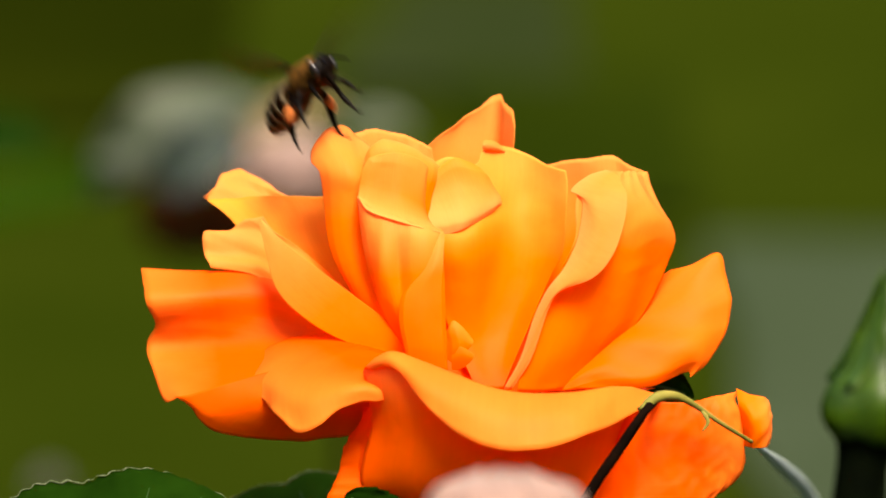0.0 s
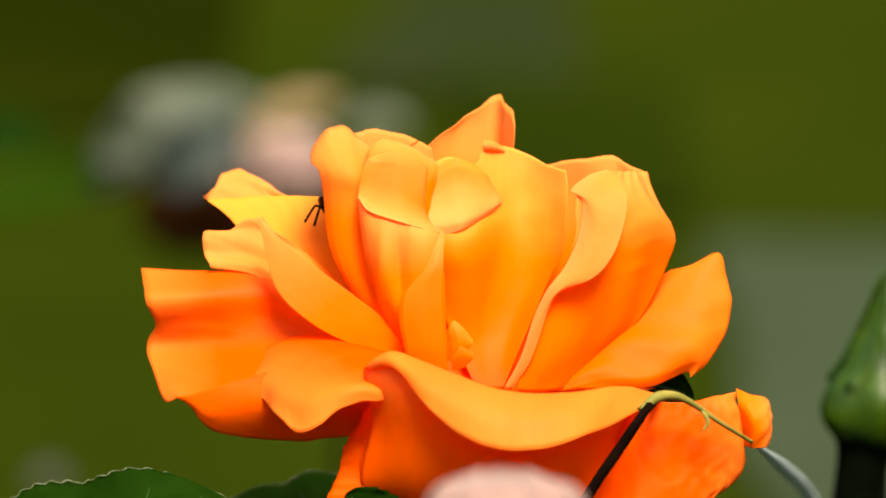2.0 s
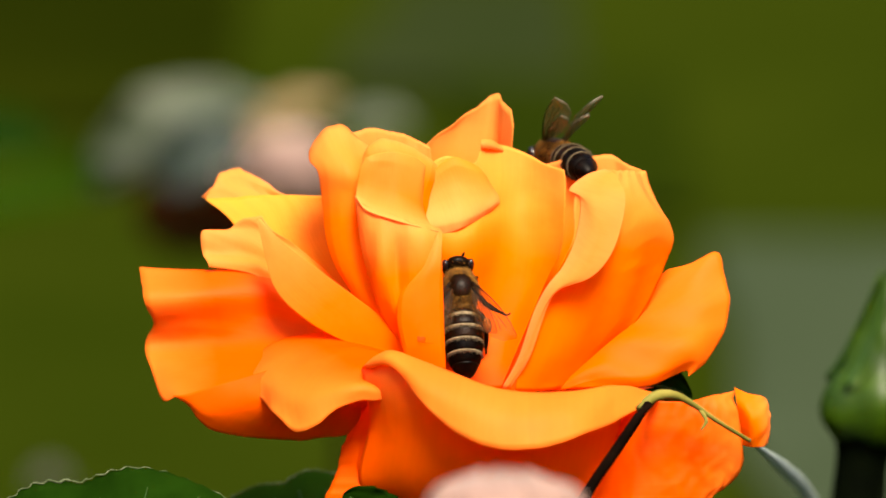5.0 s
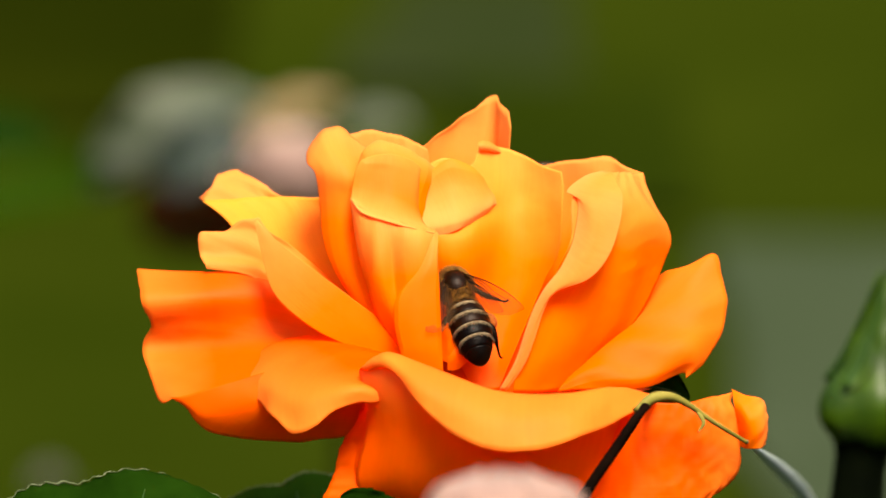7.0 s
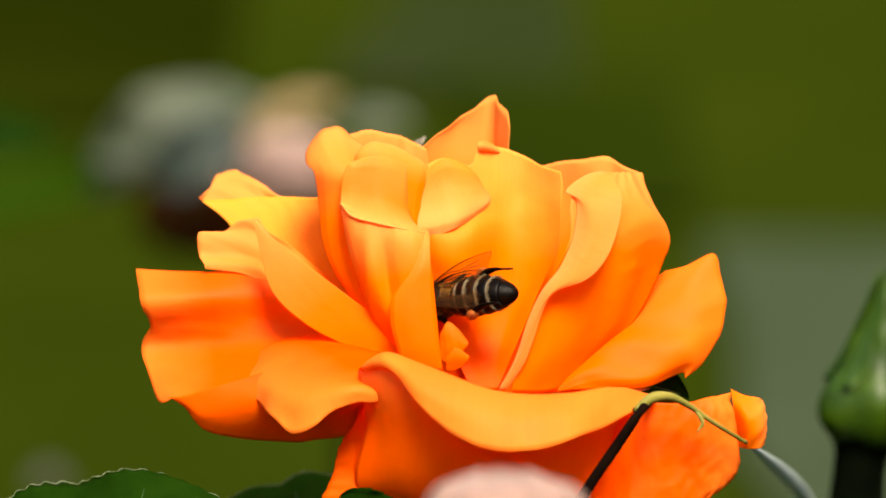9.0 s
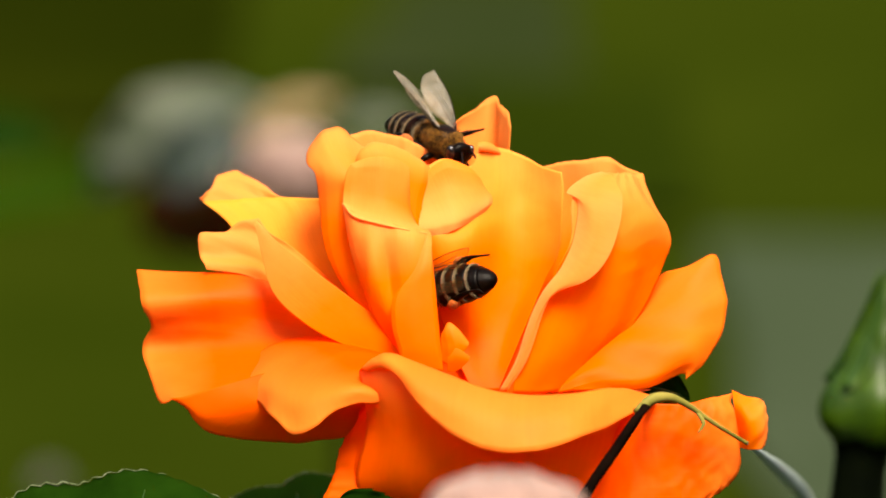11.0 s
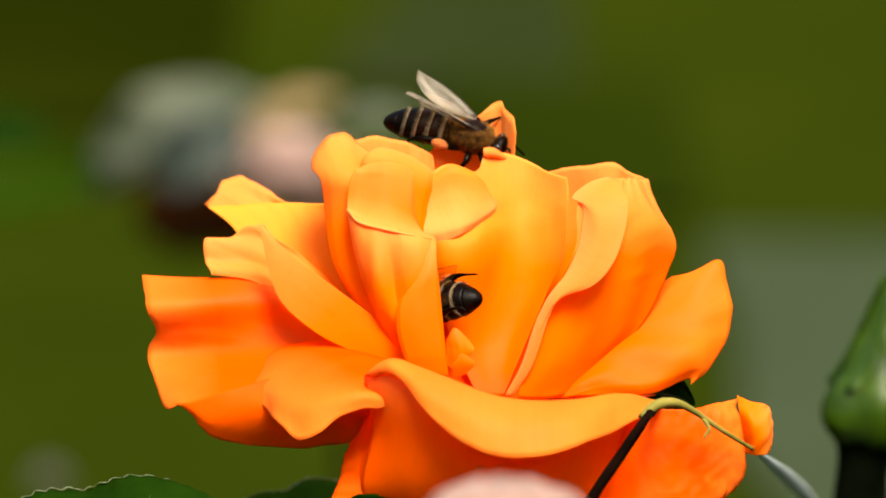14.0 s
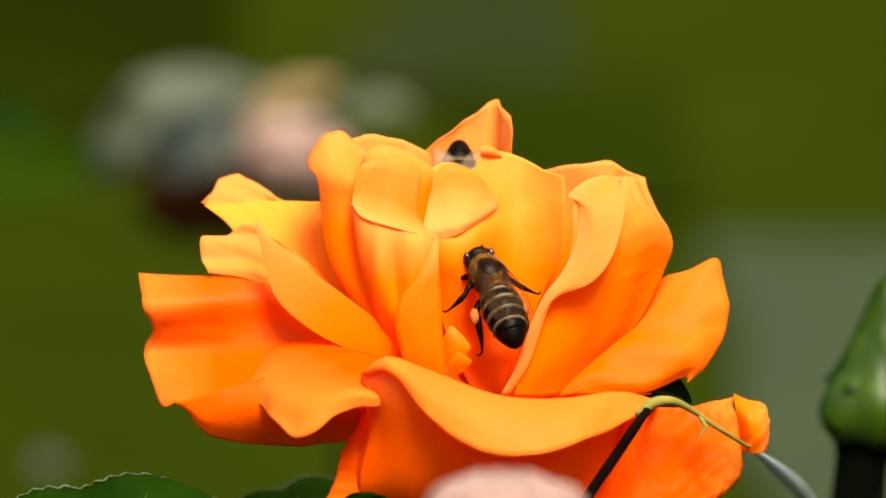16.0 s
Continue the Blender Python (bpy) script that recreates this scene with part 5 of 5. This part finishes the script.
def hinge(lean):
    return Matrix.Translation(HINGE) @ pose(0, 0, 0, 0, -lean, 0) @ Matrix.Translation(-HINGE)


def motions():
    walk(bee_a, [
        (0.0, stance(-15.5, 0.0, 19.7, (0.45, -0.75, 0.45), (-0.35, 0.10, 0.90))),
        (0.1, stance(-20.4, -1.3, 25.5, (0.50, -0.70, 0.42), (-0.30, 0.10, 0.90))),
        (0.2, stance(-19.1, -1.3, 20.8, (0.55, -0.75, 0.30), (-0.20, 0.10, 0.95))),
        (0.3, stance(-17.2, 2.6, 18.0, (0.66, -0.65, 0.33), (-0.20, 0.00, 0.95))),
        (0.4, stance(-21.8, 8.5, 17.1, (0.94, -0.10, 0.34), (-0.30, -0.20, 0.90))),
        (0.5, stance(-19.0, 13.0, 13.8, (0.95, 0.00, 0.30), (-0.30, -0.20, 0.90))),
        (0.6, stance(-17.8, 15.3, 10.9, (0.93, 0.10, 0.33), (-0.30, -0.20, 0.90))),
        (0.7, stance(-15.8, 15.6, 8.9, (0.97, 0.10, 0.22), (-0.20, -0.20, 0.95))),
        (0.8, stance(-12.3, 15.7, 7.9, (0.98, 0.12, 0.10), (-0.10, -0.20, 0.97))),
        (1.0, stance(-11.5, 15.9, 7.4, (0.99, 0.10, 0.04), (-0.10, -0.20, 0.97))),
        (1.2, stance(-12.2, 15.9, 7.9, (0.80, 0.55, 0.20), (-0.10, -0.30, 0.90))),
        (1.5, stance(-9.0, 15.6, 8.3, (0.88, 0.45, -0.02), (-0.10, -0.30, 0.90))),
        (1.6, stance(-7.9, 14.3, 8.1, (0.70, 0.68, 0.04), (-0.10, -0.30, 0.90))),
        (1.8, stance(-8.8, 9.8, 8.6, (0.30, 0.90, 0.10), (-0.30, -0.30, 0.90))),
        (1.9, stance(-9.5, 9.1, 7.6, (-0.50, 0.80, -0.20), (-0.30, -0.10, 0.90))),
        (2.0, stance(-10.6, 8.3, 6.8, (-0.82, -0.28, -0.42), (-0.40, -0.30, 0.85))),
        (2.1, stance(-11.6, 7.8, 6.8, (-0.80, -0.15, -0.55), (-0.55, -0.30, 0.70))),
        (2.2, stance(-13.4, 7.2, 5.4, (-0.62, -0.20, -0.72), (-0.65, -0.35, 0.60))),
        (2.3, stance(-13.7, 6.5, 6.9, (-0.65, -0.20, -0.70), (-0.50, -0.40, 0.70))),
        (2.4, stance(-19.3, 6.2, 7.5, (-0.90, -0.15, -0.35), (-0.30, -0.30, 0.90))),
        (2.5, stance(-23.5, 5.9, 7.0, (-0.93, -0.20, -0.22), (-0.25, -0.30, 0.90))),
        (2.6, stance(-29.0, 3.2, 3.5, (-0.66, -0.35, -0.62), (-0.50, -0.50, 0.65))),
        (2.7, stance(-29.8, 2.0, -0.5, (-0.50, -0.55, -0.60), (-0.50, -0.55, 0.65))),
        (2.8, stance(-31.4, 1.3, -0.7, (-0.55, -0.50, -0.58), (-0.50, -0.50, 0.65))),
        (2.9, stance(-33.1, 1.3, 0.8, (-0.88, -0.25, -0.36), (-0.25, -0.30, 0.90))),
        (3.0, stance(-33.6, 0.7, 3.7, (-1.00, -0.05, 0.02), (0.00, -0.15, 1.00))),
        (3.1, stance(-68.0, 2.0, 7.2, (-0.70, 0.60, 0.20), (0.00, -0.10, 1.00))),
        (3.2, stance(-68.2, 3.9, 24.9, (0.10, 0.95, 0.20), (0.00, -0.10, 1.00))),
        (3.3, stance(-29.6, 1.3, 39.1, (0.75, 0.50, 0.30), (-0.20, -0.10, 1.00))),
        (3.4, stance(-18.4, -2.0, 14.8, (0.86, 0.10, 0.46), (-0.40, -0.20, 0.90))),
        (3.5, stance(-14.4, -9.1, 9.8, (0.76, 0.55, 0.26), (-0.30, -0.40, 0.90))),
        (3.6, stance(-10.1, -11.7, 4.4, (0.50, 0.70, 0.42), (-0.20, -0.60, 0.75))),
        (3.7, stance(-7.2, -12.3, 5.7, (0.40, 0.74, 0.48), (-0.20, -0.65, 0.70))),
        (3.8, stance(-4.0, -12.3, 5.2, (0.28, 0.78, 0.52), (-0.10, -0.70, 0.65))),
        (3.9, stance(1.0, -10.4, 1.7, (0.00, 0.76, 0.60), (0.00, -0.75, 0.62))),
        (4.0, stance(3.1, -7.8, 1.1, (-0.15, 0.74, 0.62), (0.00, -0.75, 0.62))),
        (4.1, stance(2.3, -3.9, -4.1, (0.00, 0.35, 0.94), (0.10, -0.90, 0.30))),
        (4.2, stance(2.7, -3.2, -3.2, (0.62, 0.25, 0.72), (-0.20, -0.90, 0.30))),
        (4.4, stance(2.3, -2.6, -3.8, (0.30, 0.30, 0.85), (-0.10, -0.90, 0.30))),
        (5.4, stance(1.8, -2.0, -4.8, (-0.10, 0.40, 0.85), (0.10, -0.90, 0.30))),
        (6.3, stance(0.8, -1.0, -4.6, (-0.17, 0.39, 0.91), (0.10, -0.90, 0.35))),
        (6.5, stance(0.8, -1.0, -4.7, (-0.18, 0.42, 0.89), (0.10, -0.90, 0.35))),
        (7.0, stance(1.4, -0.8, -4.4, (-0.30, 0.59, 0.75), (0.10, -0.90, 0.35))),
        (7.5, stance(2.3, -0.5, -5.3, (-0.60, 0.53, 0.60), (0.05, -0.85, 0.45))),
        (8.0, stance(1.8, -0.5, -4.5, (-0.72, 0.60, 0.34), (0.05, -0.85, 0.45))),
        (8.2, stance(1.0, -0.5, -5.1, (-0.75, 0.65, 0.15), (0.00, -0.85, 0.50))),
        (8.5, stance(0.5, -0.5, -5.8, (-0.77, 0.64, -0.01), (0.00, -0.85, 0.50))),
        (9.0, stance(-0.5, -0.3, -6.0, (-0.77, 0.62, -0.17), (0.00, -0.85, 0.50))),
        (9.2, stance(-0.9, -0.2, -5.9, (-0.77, 0.62, -0.18), (0.00, -0.85, 0.50))),
        (10.2, stance(-2.1, 0.2, -5.5, (-0.77, 0.60, -0.22), (0.00, -0.85, 0.50))),
        (11.3, stance(-3.0, 0.7, -5.1, (-0.76, 0.60, -0.25), (0.00, -0.85, 0.50))),
        (12.0, stance(-3.0, 0.7, -4.9, (-0.75, 0.61, -0.26), (0.00, -0.85, 0.50))),
        (12.5, stance(-4.6, 0.7, -5.6, (-0.75, 0.62, -0.24), (0.00, -0.80, 0.50))),
        (13.0, stance(-4.4, 0.7, -6.6, (-0.75, 0.64, -0.19), (0.00, -0.80, 0.50))),
        (13.5, stance(-4.4, 0.7, -6.6, (-0.75, 0.64, -0.19), (0.00, -0.80, 0.50))),
        (14.0, stance(-4.4, 0.7, -6.8, (-0.75, 0.64, -0.19), (0.00, -0.80, 0.50))),
        (14.5, stance(-4.4, 0.7, -6.4, (-0.75, 0.64, -0.19), (0.00, -0.80, 0.50))),
        (14.8, stance(-1.6, 0.3, -5.8, (-0.74, 0.67, 0.07), (0.00, -0.80, 0.50))),
        (15.0, stance(2.1, -0.8, -5.3, (-0.69, 0.61, 0.39), (0.05, -0.85, 0.45))),
        (15.2, stance(3.1, -1.4, -5.0, (-0.58, 0.67, 0.47), (0.10, -0.80, 0.50))),
        (15.5, stance(4.4, -2.0, -4.4, (-0.41, 0.64, 0.65), (0.10, -0.75, 0.60))),
        (15.8, stance(4.8, -2.2, -3.5, (-0.37, 0.65, 0.67), (0.10, -0.75, 0.60))),
        (16.0, stance(5.2, -2.3, -3.0, (-0.32, 0.67, 0.68), (0.10, -0.75, 0.60))),
    ])
    walk(bee_b, [
        (0.0, stance(7.0, 16.6, -3.9, (0.10, -0.20, 0.95), (0.10, 0.95, 0.20))),
        (2.4, stance(7.0, 16.6, -3.3, (0.10, -0.20, 0.95), (0.10, 0.95, 0.20))),
        (2.7, stance(7.4, 16.6, 0.7, (0.10, -0.20, 0.95), (0.10, 0.95, 0.20))),
        (3.0, stance(7.7, 16.6, 2.7, (0.10, -0.20, 0.95), (0.10, 0.95, 0.20))),
        (3.3, stance(8.4, 16.6, 5.4, (0.20, -0.10, 0.95), (0.10, 0.95, 0.20))),
        (3.5, stance(9.4, 16.2, 6.3, (0.30, 0.20, 0.90), (-0.10, 0.70, 0.30))),
        (3.6, stance(10.1, 15.9, 7.9, (0.30, 0.50, 0.80), (-0.20, 0.20, 0.60))),
        (3.7, stance(10.2, 15.6, 9.2, (0.20, 0.60, 0.75), (-0.20, -0.30, 0.70))),
        (3.8, stance(10.9, 15.8, 10.3, (0.10, 0.65, 0.72), (-0.10, -0.50, 0.70))),
        (3.9, stance(11.7, 16.0, 10.6, (0.05, 0.70, 0.70), (0.00, -0.65, 0.65))),
        (4.0, stance(12.1, 16.2, 11.9, (0.00, 0.72, 0.68), (0.00, -0.65, 0.65))),
        (4.2, stance(11.5, 16.2, 12.3, (-0.05, 0.75, 0.62), (0.00, -0.60, 0.70))),
        (4.8, stance(13.3, 14.3, 12.6, (-0.20, 0.85, 0.30), (-0.10, -0.20, 0.95))),
        (5.4, stance(11.7, 18.9, 6.7, (-0.75, 0.50, -0.20), (-0.10, 0.50, 0.85))),
        (6.3, stance(9.7, 19.2, 6.1, (-0.90, 0.10, 0.10), (0.00, 0.60, 0.80))),
        (7.0, stance(7.7, 19.0, 7.7, (-0.90, 0.00, 0.20), (0.00, 0.60, 0.80))),
        (7.6, stance(3.6, 18.5, 9.4, (-0.90, 0.00, 0.30), (0.00, 0.50, 0.80))),
        (7.8, stance(1.9, 18.1, 11.9, (-0.60, -0.50, 0.30), (0.00, 0.50, 0.80))),
        (8.0, stance(0.1, 17.6, 14.7, (-0.25, -0.95, 0.10), (0.10, 0.20, 0.95))),
        (8.2, stance(-1.9, 16.2, 14.4, (-0.70, -0.60, -0.05), (0.10, 0.10, 0.95))),
        (8.5, stance(-6.0, 13.0, 11.3, (-0.90, -0.20, -0.10), (0.00, -0.10, 0.95))),
        (8.8, stance(-6.5, 11.7, 7.5, (-0.60, -0.50, -0.40), (0.00, -0.30, 0.90))),
        (9.2, stance(-6.2, 9.8, 4.8, (0.10, -0.50, -0.60), (-0.30, -0.40, 0.80))),
        (10.2, stance(-2.9, 7.2, 9.2, (0.60, -0.45, -0.30), (0.10, -0.30, 0.90))),
        (11.3, stance(0.7, 9.0, 12.9, (0.55, -0.76, -0.34), (0.30, -0.45, 0.85))),
        (12.0, stance(1.1, 9.0, 12.6, (0.66, -0.64, -0.40), (0.30, -0.45, 0.85))),
        (12.5, stance(0.9, 9.0, 12.6, (0.64, -0.66, -0.38), (0.30, -0.45, 0.85))),
        (13.0, stance(2.0, 9.0, 13.1, (0.60, -0.80, -0.03), (0.10, -0.50, 0.85))),
        (13.5, stance(3.0, 9.0, 13.2, (0.79, -0.60, -0.13), (0.10, -0.45, 0.88))),
        (14.0, stance(3.4, 9.4, 13.2, (0.95, -0.09, -0.29), (0.20, -0.50, 0.85))),
        (14.5, stance(3.3, 9.2, 13.1, (0.81, -0.47, -0.34), (0.30, -0.50, 0.80))),
        (14.8, stance(2.6, 9.0, 12.8, (0.75, -0.61, -0.25), (0.20, -0.50, 0.80))),
        (15.0, stance(1.8, 9.0, 12.4, (0.68, -0.71, -0.20), (0.15, -0.55, 0.80))),
        (15.2, stance(1.6, 9.0, 11.4, (0.46, -0.79, -0.39), (0.20, -0.40, 0.85))),
        (15.5, stance(0.3, 9.2, 11.1, (0.36, -0.84, -0.41), (0.10, -0.20, 0.95))),
        (15.8, stance(1.4, 9.0, 3.0, (0.15, -0.25, -0.95), (0.00, -0.90, 0.20))),
        (16.0, stance(1.7, 9.1, 2.6, (-0.02, -0.14, -0.97), (0.00, -0.90, 0.10))),
    ])
    strokes = beats([(0, 80, 5), (0.5, 75, 20), (0.6, 50, 45), (0.8, 25, 60), (1.0, 20, 40), (1.2, 14, 40), (1.5, 8, 12), (1.8, 6, 5), (2.2, 6, 5), (2.3, 18, 18), (2.5, 25, 22), (2.6, 35, 40), (2.9, 50, 45), (3.0, 70, 40), (3.1, 85, 10), (3.9, 85, 5), (4.1, 60, 15), (4.4, 24, 12), (6.3, 28, 10), (7.0, 26, 10), (7.5, 12, 8), (8.5, 12, 5), (11.3, 5, 2), (14.5, 5, 2), (15.0, 8, 3), (15.5, 3, 2), (16, 2, 1)], [(0.0, 0.5), (3.0, 4.1)])
    for (fore, hind) in zip(fore_a, hind_a):
        walk(fore[0], [(t, wing_pose(fore[1], s, l, 18)) for t, s, l in strokes])
        walk(hind[0], [(t, wing_pose(hind[1], s - 8, l - 5, 10, 0.0008)) for t, s, l in strokes])
    strokes = beats([(0, 15, 8), (3.5, 25, 15), (3.9, 10, 52), (4.2, 10, 52), (6.3, 8, 2), (8.0, 12, 14), (8.2, 10, 24), (8.5, 6, 3), (9.2, 6, 0), (10.2, 12, 10), (11.3, 7, 30), (12.5, 7, 30), (13, 16, 38), (13.5, 10, 26), (14, 8, 18), (14.5, 7, 24), (15, 18, 34), (15.2, 16, 26), (15.5, 16, 44), (15.8, 20, 10), (16, 6, 2)], [])
    for (fore, hind) in zip(fore_b, hind_b):
        walk(fore[0], [(t, wing_pose(fore[1], s, l, 18)) for t, s, l in strokes])
        walk(hind[0], [(t, wing_pose(hind[1], s - 8, l - 5, 10, 0.0008)) for t, s, l in strokes])
    for limb, s in hind_legs_a:
        walk(limb, [(t, limb_pose((-1.1, 1.0 * s, -1.5), -6 * s * k, 84 * k, 4 * s * k, 2.6 * k)) for t, k in [(0, 0), (6.3, 0.3), (6.9, 0.5), (7.5, 0.9), (8.5, 1), (14.6, 1), (14.9, 0.35), (16, 0.4)]])
    for limb, s in mid_legs_a:
        walk(limb, [(t, limb_pose((0.2, 1.0 * s, -1.5), 60 * s * k, 0, 38 * s * k)) for t, k in [(0, 0), (4.0, 0.2), (4.2, 0.8), (6.3, 1), (15.0, 1), (15.5, 0.75), (16, 0.75)]])
    for limb, s in hind_legs_b:
        walk(limb, [(t, limb_pose((-1.1, 1.0 * s, -1.5), 0, 62 * k, 8 * s * k)) for t, k in [(0, 0), (9.2, 0.2), (10.2, 0.6), (11.3, 1), (15.2, 1), (15.5, 0.7), (16, 0.5)]])
    walk(mid_leg_b, [(t, limb_pose((0.2, 1.0, -1.5), 108 * k, 0, -35 * k)) for t, k in [(0, 0), (9.2, 0), (10.2, 0.5), (11.3, 1), (12.6, 1), (12.8, 0.5), (13.0, 0), (13.6, 0.3), (14.0, 0.8), (15.2, 0.8), (15.4, 0.4), (15.6, 0), (16, 0)]])
    sway = [(0, 0.00, -0.00), (0.5, -0.10, 0.20), (1, 0.00, 0.10), (1.5, 0.00, -0.00), (2, 0.00, -0.00), (2.5, 0.00, -0.00), (3, 0.00, -0.00), (3.5, 0.00, 0.20), (4, -0.10, 0.10), (6.5, -0.30, 0.10), (7, -0.49, -0.10), (7.5, -0.60, -0.30), (8, -0.40, -0.10), (8.5, -0.30, -0.20), (9, -0.60, -0.10), (11.5, -0.40, -0.20), (12, -0.30, -0.10), (12.5, -0.40, -0.50), (13, -0.30, -1.40), (13.5, -0.40, -1.20), (14, 0.10, -0.80), (14.5, -0.30, -0.99), (15, 0.00, -0.99), (15.5, -0.79, -0.80), (16, -0.30, -0.60)]
    walk(rose, [(t, VIEW @ Matrix.Translation(BASE + Vector((x, 0, z)) * 0.001)) for t, x, z in sway])
    still = bud_m.copy()
    walk(green_bud, [(t, VIEW @ Matrix.Translation(Vector((x * 0.6, 0, z * 0.5)) * 0.001) @ VIEW.inverted() @ still) for t, x, z in sway])
    low = near_rose.matrix_world.copy()
    walk(near_rose, [(t, Matrix.Translation((0, 0, z * 0.001)) @ low) for t, z in [(0, 0), (12, -0.1), (12.5, -0.8), (13, -1.6), (13.5, -1.1), (14, -0.7), (15.5, -0.6), (16, -0.1)]])
    # the bush behind stirs in a breath of wind towards the end
    for plant in (bush, far_rose, low_rose):
        rest = plant.matrix_world.copy()
        walk(plant, [(t, Matrix.Translation((0, 0, z * 0.001)) @ rest) for t, z in [(0, -0.9), (3.5, 0), (8.5, 0), (9.2, -0.6), (11.5, -0.3), (13.5, 0.4), (14.5, 0), (15.0, 1.8), (15.5, 8.0), (15.7, 7.0), (16, 3.5)]])
    # the inner petal gives way to the bee behind it
    for leafy in (inner_left, inner_left_lip, inner_flap):
        walk(leafy, [(t, hinge(lean)) for t, lean in PUSH])
    for leafy in (inner_ridge, centre_cup):
        walk(leafy, [(t, hinge(lean * 0.4 - 1.2)) for t, lean in PUSH])


motions()
